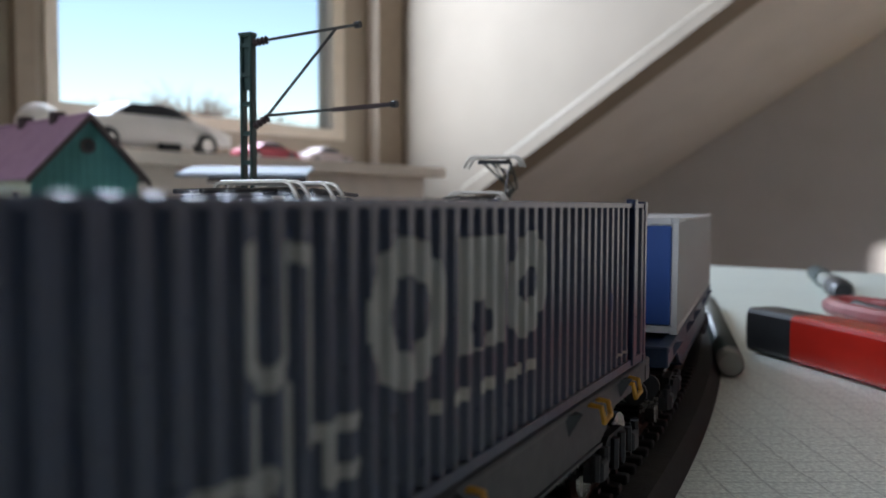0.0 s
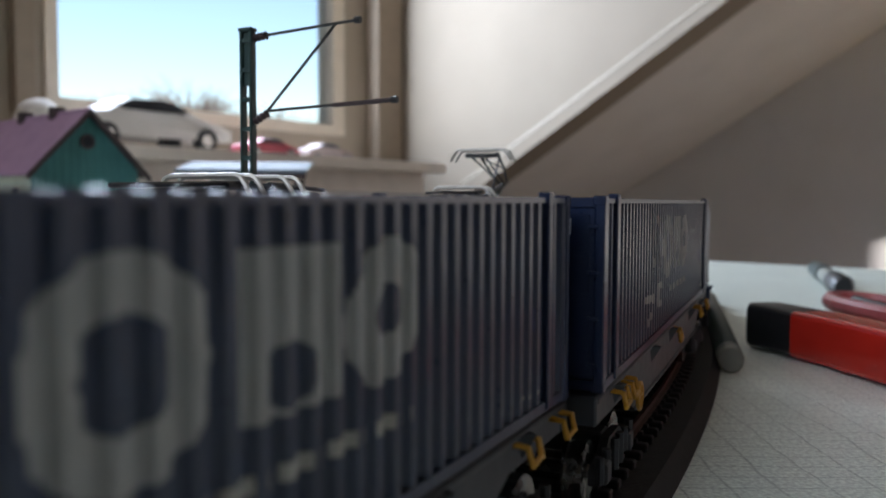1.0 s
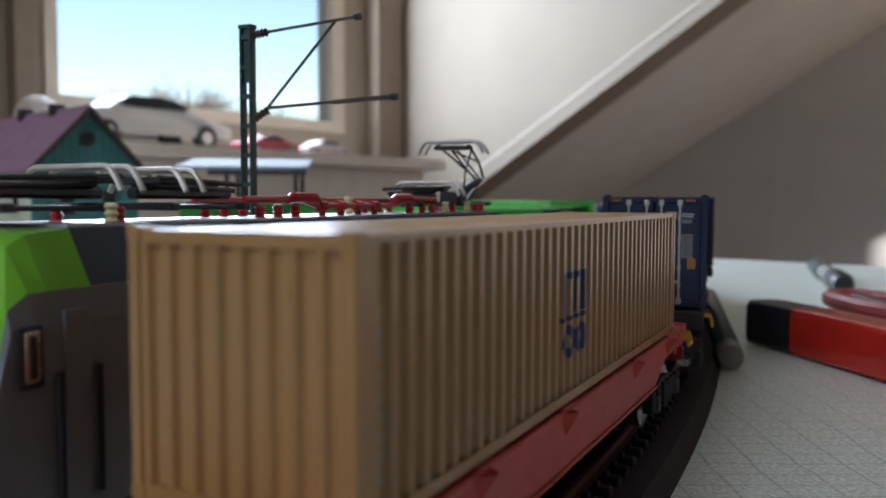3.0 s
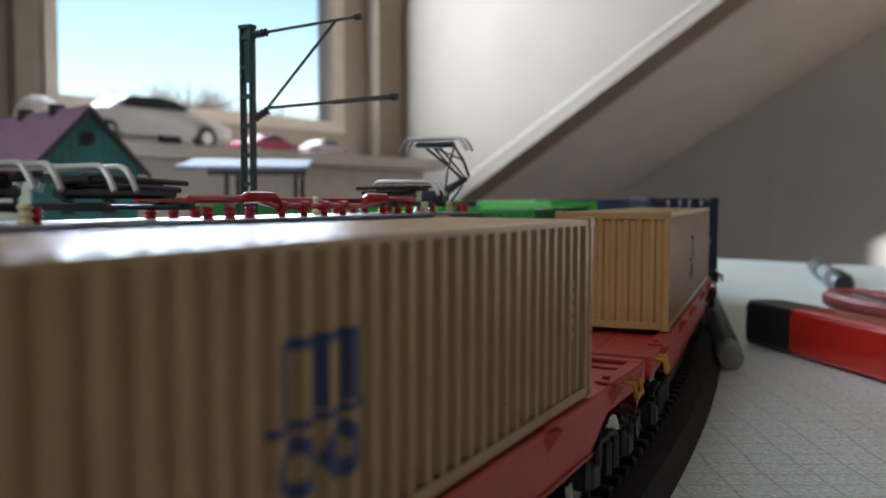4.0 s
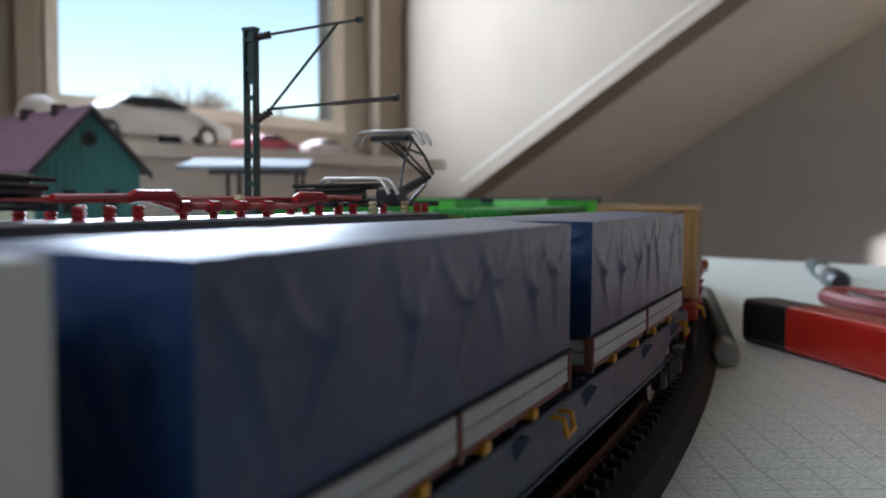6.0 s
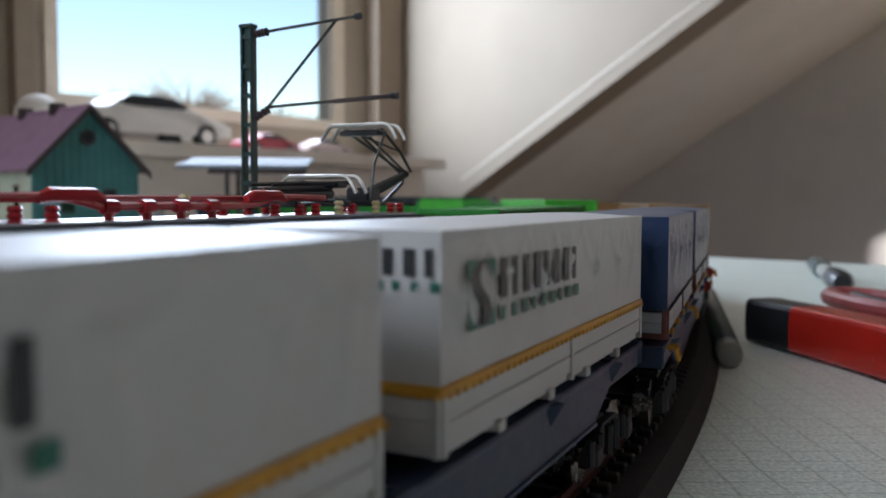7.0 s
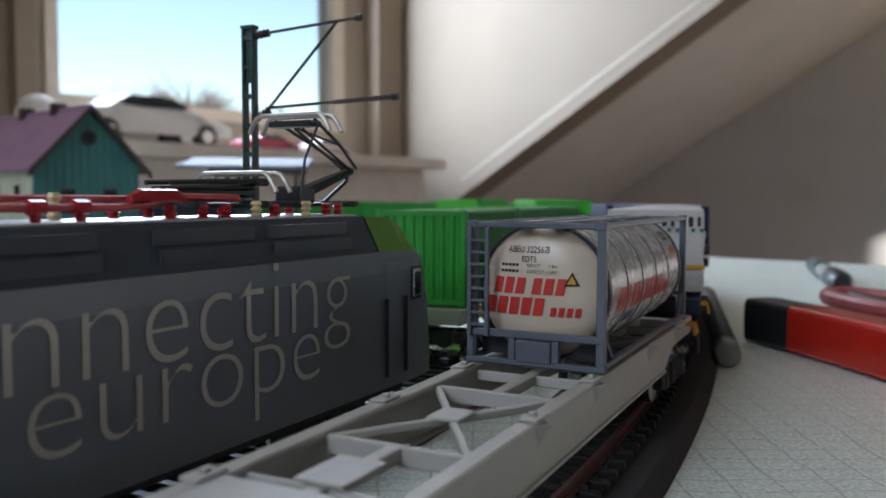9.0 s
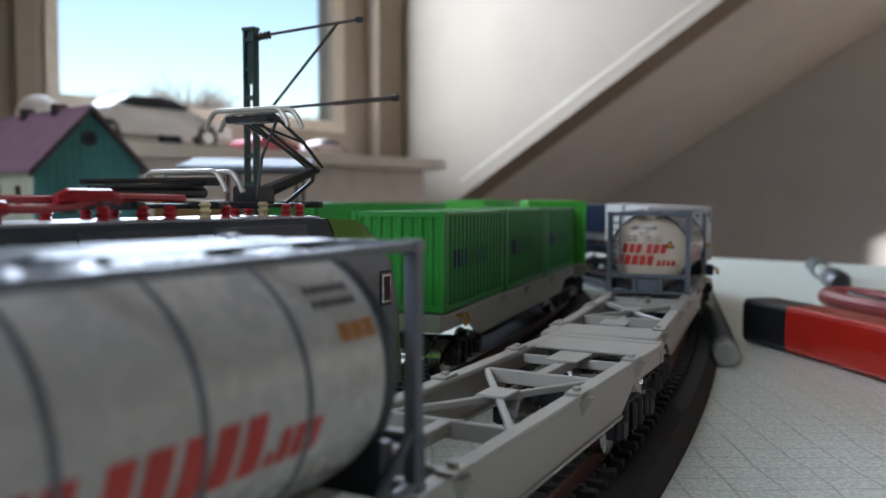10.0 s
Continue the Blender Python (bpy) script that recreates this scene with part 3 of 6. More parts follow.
def bars(parent, mat, m, rows, name="marking"):
    """Rows of small plain bars for writing too small to read: (x, z, total width, height, count)."""
    s = Shape()
    for x, z, w, h, n in rows:
        step = w / n
        for i in range(n):
            k = (0.36 if name == "emblem" else 0.46) + 0.16 * ((i * 7 + n) % 3) / 2
            if name == "emblem":
                part(name, Shape().box(x + i * step, x + i * step + step * k, -0.00009, 0.00002, z, z + h, m), mat, parent)
            else:
                s.box(x + i * step, x + i * step + step * k, -0.00009, 0.00002, z, z + h, m)
    return None if name == "emblem" else part(name, s, mat, parent)


# ---- steel boxes ----
def build_container(name, label, group, length, width, height, mat, rods, pitch, doors, plain_end=True):
    """A corrugated freight box: frame, sides, roof, doors with locking bars at one end, corrugated other end."""
    c = thing(name, label, "container", group)
    hw, hl = width / 2, length / 2
    fr = Shape()
    p = 0.0016
    for sx in (-1, 1):
        for sy in (-1, 1):
            fr.soft_box(min(sx * hl, sx * (hl - p)), max(sx * hl, sx * (hl - p)), min(sy * hw, sy * (hw - p)), max(sy * hw, sy * (hw - p)), 0.0002, height - 0.0002, 0.0002)
        fr.box(min(sx * hl, sx * (hl - 0.0012)) + 0.0001, max(sx * hl, sx * (hl - 0.0012)) - 0.0001, -hw + p, hw - p, 0.0003, 0.0019)
        fr.box(min(sx * hl, sx * (hl - 0.0012)) + 0.0001, max(sx * hl, sx * (hl - 0.0012)) - 0.0001, -hw + p, hw - p, height - 0.0018, height - 0.0003)
    for sy in (-1, 1):
        y0, y1 = sorted((sy * (hw - 0.0001), sy * (hw - 0.0011)))
        fr.box(-hl + p, hl - p, y0, y1, 0.0003, 0.0018)
        fr.box(-hl + p, hl - p, y0, y1, height - 0.0012, height - 0.0004)
    part("frame", fr, mat, c)
    for sx in (-1, 1):
        for sy in (-1, 1):
            for z0 in (0.0, height - 0.0016):
                x0, x1 = sorted((sx * (hl + 0.0001), sx * (hl - 0.0022)))
                y0, y1 = sorted((sy * (hw + 0.0001), sy * (hw - 0.0020)))
                part("corner_casting", Shape().soft_box(x0, x1, y0, y1, z0, z0 + 0.0016, 0.0002), mat, c)
    sheet = Sheet(-hl + 0.0034, hl - 0.0034, pitch, 0.00085)
    for w in ("right", "left"):
        m = face(width - 0.0006, w)
        s = sheet.shape(0.0017, height - 0.0011, m)
        s.box(-hl + p, -hl + 0.0034, -0.0001, 0.0005, 0.0017, height - 0.0011, m)
        s.box(hl - 0.0034, hl - p, -0.0001, 0.0005, 0.0017, height - 0.0011, m)
        part("side_panel", s, mat, c)
    # roof: cross corrugation
    r, n = Shape(), int(length / 0.0035)
    rows = []
    for i in range(n):
        for k, dz in ((0.0, 0.0), (0.3, 0.0), (0.42, -0.00035), (0.85, -0.00035), (0.97, 0.0)):
            x = -hl + p + (length - 2 * p) * (i + k) / n
            rows.append([(x, -hw + 0.0009, height - 0.0004), (x, -hw + 0.0022, height - 0.0003 + dz), (x, hw - 0.0022, height - 0.0003 + dz), (x, hw - 0.0009, height - 0.0004)])
    rows.append([(hl - p, y, height - 0.0004) for y in (-hw + 0.0009, -hw + 0.0022, hw - 0.0022, hw - 0.0009)])
    r.grid(rows)
    part("roof", r, mat, c)
    part("floor_panel", Shape().box(-hl + p, hl - p, -hw + 0.0012, hw - 0.0012, 0.0005, 0.0012), mat, c)
    other = "front" if doors == "rear" else "rear"
    es = Sheet(-hw + p, hw - p, width / 9, 0.0006)
    part("end_panel", es.shape(0.0018, height - 0.0017, end_face(length - 0.0006, other)), mat, c)
    m = end_face(length, doors)
    for sx in (-1, 1):
        d, lifts = Shape(), []
        x0, x1 = sorted((sx * 0.0002, sx * (hw - p)))
        d.soft_box(x0, x1, 0.0004, 0.0011, 0.0020, height - 0.0019, 0.0002, m)
        for k in range(4):
            z = 0.0024 + k * (height - 0.0050) / 4
            lifts.append(Shape().soft_box(x0 + 0.0009, x1 - 0.0009, 0.00022, 0.00042, z + 0.0002, z + (height - 0.0050) / 4 - 0.0004, 0.00008, m))
        door = part("door", d, mat, c)
        for lift in lifts:
            part("door_panel", lift, mat, door)
        for k in range(4):
            z = height * (0.13 + 0.235 * k)
            hx = sx * (hw - 0.0020)
            part("hinge", Shape().soft_box(hx - 0.0008, hx + 0.0010, -0.0003, 0.0003, z, z + 0.0007, 0.00012, m), mat, door)
        for xb in (sx * width * 0.07, sx * width * 0.245) if doors else ():
            b = Shape()
            b.tube([m @ Vector((xb, -0.0003, 0.0014)), m @ Vector((xb, -0.0003, height - 0.0014))], 0.00034, 8)
            for z in (0.0022, height * 0.2, height * 0.36, height * 0.62, height * 0.8, height - 0.0026):
                b.soft_box(xb - 0.00055, xb + 0.00055, -0.0005, 0.0004, z - 0.0004, z + 0.0004, 0.0001, m)
            for z in (0.0010, height - 0.0027):
                b.soft_box(xb - 0.00075, xb + 0.00075, -0.00065, 0.0004, z, z + 0.0017, 0.0002, m)
            bar = part("locking_bar", b, rods, door)
            h = Shape()
            hz = height * 0.235
            h.tube([m @ Vector((xb, -0.0007, hz)), m @ Vector((xb - sx * 0.0011, -0.0009, hz)), m @ Vector((xb - sx * 0.0032, -0.0006, hz - 0.0003))], 0.0003, 6, [0.0003, 0.0004, 0.0003])
            part("handle", h, rods, bar)
    return c, sheet, m


def logo_star(x, z, x0, z0, wide, h):
    """A branching emblem: a rounded hook over a splayed foot."""
    u, w = (x - x0) / wide, (z - z0) / h
    lines = ((0.42, 0.98, 0.42, 0.62), (0.42, 0.62, 0.50, 0.55), (0.50, 0.55, 0.58, 0.62), (0.58, 0.62, 0.58, 0.98), (0.70, 0.95, 0.70, 0.32), (0.58, 0.98, 0.70, 0.95), (0.70, 0.32, 0.98, 0.32), (0.60, 0.50, 0.60, 0.0),
             (0.44, 0.48, 0.44, 0.24), (0.44, 0.24, 0.08, 0.26), (0.50, 0.24, 0.44, 0.10), (0.44, 0.10, 0.20, 0.02), (0.80, 0.30, 0.80, 0.14), (0.80, 0.14, 0.98, 0.14))
    return any(near_line(u, w, *q, 0.034) for q in lines)


def emblem_block(k, x, z, x0, z0, h, wide):
    """One of three bold plain shapes in a row: a tall ring, an upright block and a leaning oval."""
    u, w = (x - x0) / wide, (z - z0) / h
    if k == 0:
        return in_ring(u, w, 0.36, 0.48, 0.41, 0.54, 0.50)
    if k == 1:
        return in_box(u, w, 0.90, 1.58, 0.04, 0.98) and not in_ring(u, w, 1.24, 0.26, 0.16, 0.2, 0.0)
    return in_ring(u - 0.12 * (w - 0.5), w, 2.02, 0.5, 0.35, 0.5, 0.36)


def navy_posts(c, L, H):
    """Lifting posts set in from the ends of a long box."""
    for where in ("right", "left"):
        for sx in (-1, 1):
            x = sx * (L / 2 - 0.0098)
            s = Shape().soft_box(x - 0.0009, x + 0.0009, -0.0003, 0.0009, 0.0006, H + 0.0001, 0.0002, face(0.0290, where))
            s.soft_box(x - 0.0012, x + 0.0012, -0.00035, 0.0014, H - 0.0014, H + 0.0004, 0.0002, face(0.0290, where))
            part("lifting_post", s, M["navy"], c)


def navy_boxes():
    out = []
    for k, (front, rear, star) in enumerate(((0.059, -0.110, "faint_shaded_print"), (-0.1145, -0.2675, "orange_print"))):
        c, sheet, m = build_container("shipping_container", "dark navy corrugated container with %s emblem" % ("white" if k == 0 else "orange and white"), "navy long containers",
                                      front - rear, 0.0290, 0.0318, M["navy"], M["rod_silver"] if k else M["navy"], 0.0034, "rear")
        L, H = front - rear, 0.0318
        fm = face(0.0284, "right")
        x0 = -0.0165 if k == 0 else -0.0175
        part("emblem", sheet.print_on(lambda x, z: logo_star(x, z, x0 - 0.0275, 0.0042, 0.0260, 0.0236), x0 - 0.030, x0, 0.002, 0.030, fm), M[star], c)
        for q in range(3):
            part("emblem", sheet.print_on(lambda x, z: emblem_block(q, x, z, x0, 0.0134, 0.0141, 0.0190), x0 - 0.004, x0 + 0.045, 0.012, 0.0285, fm), M["faint_shaded_print"], c)
        part("marking", sheet.print_on(lambda x, z: (x * 1000 % 2.3) < 1.4 and in_box(x, z, x0 + 0.012, x0 + 0.043, 0.0088, 0.0102), x0, x0 + 0.044, 0.008, 0.011, fm), M["grey_print"], c)
        part("marking", sheet.print_on(lambda x, z: (x * 1000 % 1.1) < 0.7, L * 0.38, L * 0.38 + 0.009, 0.0035, 0.0042, fm), M["grey_print"], c)
        part("sticker", sheet.print_on(lambda x, z: True, 0.0605, 0.0625, 0.0125, 0.0158, fm), M["blue_print"], c)
        navy_posts(c, L, H)
        out.append((c, front, rear, 0.0373 - 0.068 + 0.060))
        if k == 0:
            end = Sheet(-0.0145, 0.0145, 0, 0)
            for q in range(3):
                part("emblem", end.print_on(lambda x, z: emblem_block(q, x, z, -0.0092, 0.0240, 0.0050, 0.0078), -0.0100, 0.0090, 0.0235, 0.0295, m, 0.0002, 0.00015), M["white_print"], c)
            bars(c, M["faint_shaded_print"], m, [(x, 0.0228 - 0.0011 * i, 0.0007, 0.0006, 1) for x in (0.0045, 0.0072) for i in range(14)])
            bars(c, M["red_print"], m, [(x, 0.0060, 0.0009, 0.0006, 1) for x in (0.0047, 0.0072)])
            continue
        # prints on the doors
        bars(c, M["white_print"], m, [(-0.0118, 0.0195, 0.0088, 0.0024, 4), (-0.0118, 0.0180, 0.0098, 0.0005, 12), (-0.0118, 0.0170, 0.0098, 0.0005, 11), (-0.0118, 0.0133, 0.0092, 0.0009, 11),
                                      (-0.0118, 0.0116, 0.0092, 0.0009, 12), (-0.0118, 0.0099, 0.0092, 0.0009, 10)])
        bars(c, M["grey_print"], m, [(-0.0112, 0.0082, 0.0084, 0.0009, 9)])
        for text, size, x, z, wide in (("MUCU", 0.0017, 0.0040, 0.0258, 0.0026), ("002828", 0.0017, 0.0076, 0.0258, 0.0032), ("LEG1", 0.0015, 0.0078, 0.0242, 0.0024), ("M.G.W.", 0.0011, 0.0030, 0.0203, 0.0027),
                                       ("TARE", 0.0011, 0.0030, 0.0192, 0.0019), ("NET", 0.0011, 0.0030, 0.0181, 0.0015), ("CU.CAP.", 0.0011, 0.0030, 0.0158, 0.0033)):
            words(text, size, M["white_print"], c, m @ pose(x, -0.0001, z), width=wide)
        bars(c, M["grey_print"], m, [(0.0078, 0.0204 - 0.00088 * i, 0.0032, 0.00056, 5) for i in range(8)])
        bars(c, M["yellow"], m, [(x, 0.0303, 0.0026, 0.0006, 4) for x in (-0.0116, 0.0088)], "hazard_stripes")
        tri = Shape()
        tri.prism([(-0.0060, 0.0246), (-0.0030, 0.0246), (-0.0045, 0.0270)], -0.00009, 0.0002, m)
        part("warning_triangle", tri, M["red_print"], c)
        part("sticker", Shape().box(0.0094, 0.0115, -0.00009, 0.0002, 0.0112, 0.0141, m), M["orange_print"], c)
        bars(c, M["black_print"], m @ pose(0, -0.0001, 0), [(0.0098, 0.0116 + 0.0006 * i, 0.0015, 0.0003, 3) for i in range(4)])
    return out


def pale_box():
    """The white box with a blue rear curtain that leads the navy ones."""
    front, rear = 0.238, 0.098
    c, sheet, m = build_container("shipping_container", "white container with a bright blue rear end", "", front - rear, 0.0285, 0.0290, M["tarp_white"], M["rod_silver"], 0.0036, "front")
    m = end_face(front - rear, "rear")
    part("end_curtain", Shape().soft_box(-0.0125, 0.0125, -0.0004, 0.0010, 0.0022, 0.0268, 0.0003, m), M["blue_curtain"], c, "bright blue end curtain")
    return [(c, front, rear, 0.0366 - 0.008)]


def tan_boxes():
    out = []
    for k, (front, rear, dr) in enumerate(((-0.3045, -0.4440, "front"), (-0.512, -0.654, "rear"))):
        L, H, W = front - rear, 0.0286, 0.0279
        c, sheet, m = build_container("shipping_container", "golden tan corrugated container with dark blue emblem on a red wagon", "tan containers", L, W, H, M["tan"], M["rod_brown"], 0.0034, dr)
        fm = face(W - 0.0006, "right")

        def mark(x, z, x0, z0, s):
            u, w = (x - x0) / s, (z - z0) / s
            return (in_box(u, w, 0.08, 0.22, 0.5, 1) or in_box(u, w, 0.44, 0.57, 0.5, 1) or in_box(u, w, 0.78, 0.92, 0.5, 1) or in_box(u, w, 0.08, 0.92, 0.92, 1) or in_box(u, w, 0, 1.05, 0.43, 0.48)
                    or in_ring(u, w, 0.27, 0.18, 0.21, 0.2, 0.45) or in_ring(u, w, 0.74, 0.18, 0.21, 0.2, 0.45))

        for xx in ((-0.0130,) if k == 0 else (-0.0075,)):
            part("emblem", sheet.print_on(lambda x, z: mark(x, z, xx, 0.0072, 0.0130), xx, xx + 0.0145, 0.006, 0.0210, fm), M["blue_print"], c)
        part("marking", sheet.print_on(lambda x, z: (z * 1000 % 2.0) < 1.3, -L / 2 + 0.0052, -L / 2 + 0.0060, 0.004, 0.022, fm), M["grey_print"], c)
        part("marking", sheet.print_on(lambda x, z: (z * 1000 % 2.0) < 1.2, L / 2 - 0.0080, L / 2 - 0.0072, 0.010, 0.020, fm), M["grey_print"], c)
        em = Sheet(-W / 2, W / 2, 0, 0)
        part("emblem", em.print_on(lambda x, z: mark(x, z, -0.0118, 0.0194, 0.0040), -0.0118, -0.0075, 0.019, 0.0236, m, 0.0002, 0.0001), M["blue_print"], c)
        bars(c, M["black_print"], m, [(0.0022, 0.0214, 0.0028, 0.0010, 4)])
        words("040422 6", 0.0017, M["black_print"], c, m @ pose(0.0056, 0, 0.0214), squeeze=0.72)
        words("45G1", 0.0015, M["black_print"], c, m @ pose(0.0066, 0, 0.0199))
        words("M. G. W.", 0.0014, M["black_print"], c, m @ pose(0.0020, 0, 0.0150), squeeze=0.65)
        words("TARE", 0.0014, M["black_print"], c, m @ pose(0.0020, 0, 0.0138), squeeze=0.8)
        words("NET", 0.0014, M["black_print"], c, m @ pose(0.0020, 0, 0.0116), squeeze=0.8)
        words("CU.CAP.", 0.0014, M["black_print"], c, m @ pose(0.0020, 0, 0.0104), squeeze=0.65)
        bars(c, M["black_print"], m, [(0.0066, z, 0.0028, 0.0008, 5) for z in (0.0152, 0.0142, 0.0132, 0.0118, 0.0108, 0.0098)])
        bars(c, M["black_print"], m, [(x, H - 0.0014, 0.0030, 0.0006, 5) for x in (-0.0105, 0.0072)], "hazard_stripes")
        part("sticker", Shape().box(-0.0106, -0.0089, -0.00009, 0.0003, 0.0133, 0.0152, m), M["blue_print"], c)
        part("sticker", Shape().box(0.0066, 0.0106, -0.00009, 0.0003, 0.0035, 0.0058, m), M["yellow"], c)
        words("CAUTION", 0.0009, M["black_print"], c, m @ pose(0.0070, -0.00008, 0.0048))
        bars(c, M["rod_silver"], m, [(x, z, 0.0026, 0.0002, 1) for x in (-0.0068, 0.0020) for z in (0.0072, 0.0056)])
        out.append((c, front, rear, 0.0366 - 0.008))
    return out


# ---- tarpaulin swap bodies ----
def folds(x, z, L, H, seed):
    """Relief of a slack tarpaulin: hanging folds under the top edge and slanting creases."""
    d, rnd = 0.0, random.Random(seed)
    for k in range(7):
        cx = -L / 2 + L * (k + 0.3 + 0.5 * rnd.random()) / 7
        dep = H * (0.28 + 0.22 * rnd.random())
        wid = L * (0.05 + 0.05 * rnd.random())
        zz = H - dep * max(0, 1 - ((x - cx) / wid) ** 2)
        d += 0.0005 * math.exp(-((z - zz) / 0.0009) ** 2) * (1 if abs(x - cx) < wid else 0) * (0.3 + 0.7 * (1 - abs(x - cx) / wid) if abs(x - cx) < wid else 0)
        ang = (rnd.random() - 0.5) * 1.2
        u = (x - cx) * math.cos(ang) + (z - H * 0.5) * math.sin(ang)
        v = (z - H * 0.5) * math.cos(ang) - (x - cx) * math.sin(ang)
        d += 0.0005 * math.exp(-(u / 0.0008) ** 2) * math.exp(-(v / (H * 0.25)) ** 2)
    return d + 0.00025 * noise.noise(Vector((x * 120, z * 120, seed)))


def build_swap_body(label, group, L, W, H, skin, low, low_h, strap, seed):
    c = thing("swap_body", label, "swap body", group)
    hl, hw = L / 2, W / 2
    for w in ("right", "left", "rear", "front"):
        if w in ("right", "left"):
            m, half = face(W, w), hl
        else:
            m, half = end_face(L, w), hw
        n, k = max(16, int(half * 2 / 0.0009)), 34
        if w == "left":
            n, k = 12, 6
        rows = []
        for j in range(k + 1):
            z = low_h + (H - low_h - 0.0004) * j / k
            row = []
            for i in range(n + 1):
                x = -half + 2 * half * i / n
                e = min(1, min(half - abs(x), H - z, (z - low_h) * 2) / 0.0025)
                row.append(m @ Vector((x, -folds(x, z - low_h, 2 * half, H - low_h, seed) * max(0, e), z)))
            rows.append(row)
        part("tarpaulin", Shape().grid(rows), skin, c, smooth=True)
    rows = []
    for j in range(13):
        y = -hw + W * j / 12
        rows.append([(-hl + L * i / 40, y, H - 0.0004 + (0.0006 * math.sin(math.pi * j / 12) + 0.0001 * noise.noise(Vector((i * 0.5, j * 0.6, seed)))) * min(1, i / 2, (40 - i) / 2)) for i in range(41)])
    part("tarpaulin_roof", Shape().grid(rows), skin, c, smooth=True)
    # drop sides
    for w in ("right", "left", "rear", "front"):
        m, half = (face(W, w), hl) if w in ("right", "left") else (end_face(L, w), hw)
        cnt = 2 if w in ("right", "left") else 2
        for i in range(cnt):
            x0 = -half + 0.0006 + i * (2 * half) / cnt
            x1 = x0 + 2 * half / cnt - 0.0012
            d = Shape()
            for q in range(2):
                z0 = 0.0016 + q * (low_h - 0.0018) / 2
                d.soft_box(x0, x1, -0.0001, 0.0006, z0, z0 + (low_h - 0.0018) / 2 - 0.00012, 0.00015, m)
            part("drop_side", d, low, c)
        for i in range(cnt + 1):
            x = -half + i * 2 * half / cnt
            x = max(-half + 0.0006, min(half - 0.0006, x))
            part("post", Shape().soft_box(x - 0.0005, x + 0.0005, -0.0004, 0.0007, 0.0004, low_h + 0.0002, 0.0001, m), low if strap else M["rust_red"], c)
        if strap:
            s = Shape()
            s.soft_box(-half - 0.0002, half + 0.0002, -0.0004, 0.0005, low_h - 0.0002, low_h + 0.0012, 0.0002, m)
            st = part("strap", s, M["yellow"], c, "yellow tie-down strap")
            hk = Shape()
            x = -half + 0.001
            while x < half:
                hk.soft_box(x, x + 0.0004, -0.0007, 0.0002, low_h - 0.0003, low_h + 0.0005, 0.0001, m)
                x += 0.0021
            tagged(part("hook_strip", hk, M["yellow"], st), kind="stuff")
        else:
            hk = Shape()
            x = -half + 0.001
            while x < half:
                hk.soft_box(x, x + 0.0005, -0.0006, 0.0002, low_h + 0.0001, low_h + 0.0006, 0.0001, m)
                x += 0.0015
            tagged(part("hook_strip", hk, M["black"], c), kind="stuff")
    u = Shape()
    u.box(-hl + 0.0004, hl - 0.0004, -hw + 0.0006, hw - 0.0006, 0.0003, 0.0015)
    part("underframe", u, low if strap else M["rust_red"], c)
    for x in (-hl * 0.62, -hl * 0.2, hl * 0.2, hl * 0.62):
        for sy in (-1, 1):
            part("support_foot", Shape().soft_box(x - 0.001, x + 0.001, min(sy * (hw + 0.0002), sy * (hw - 0.0024)), max(sy * (hw + 0.0002), sy * (hw - 0.0024)), -0.0008, 0.0008, 0.0002), M["yellow"] if not strap else low, c)
    return c


def slip(x, z, x0, z0, s):
    """A green square with a pale leaning wave."""
    u, w = (x - x0) / s, (z - z0) / s
    if not in_box(u, w, 0, 1, 0, 1):
        return 0
    d = (u - 0.5 + 0.22 * math.sin((w - 0.5) * 6.0)) / 0.42
    disc = (u - 0.5) ** 2 + (w - 0.5) ** 2 < 0.235
    if abs(d) < 0.36 and disc:
        return 2
    return 0 if disc else 1


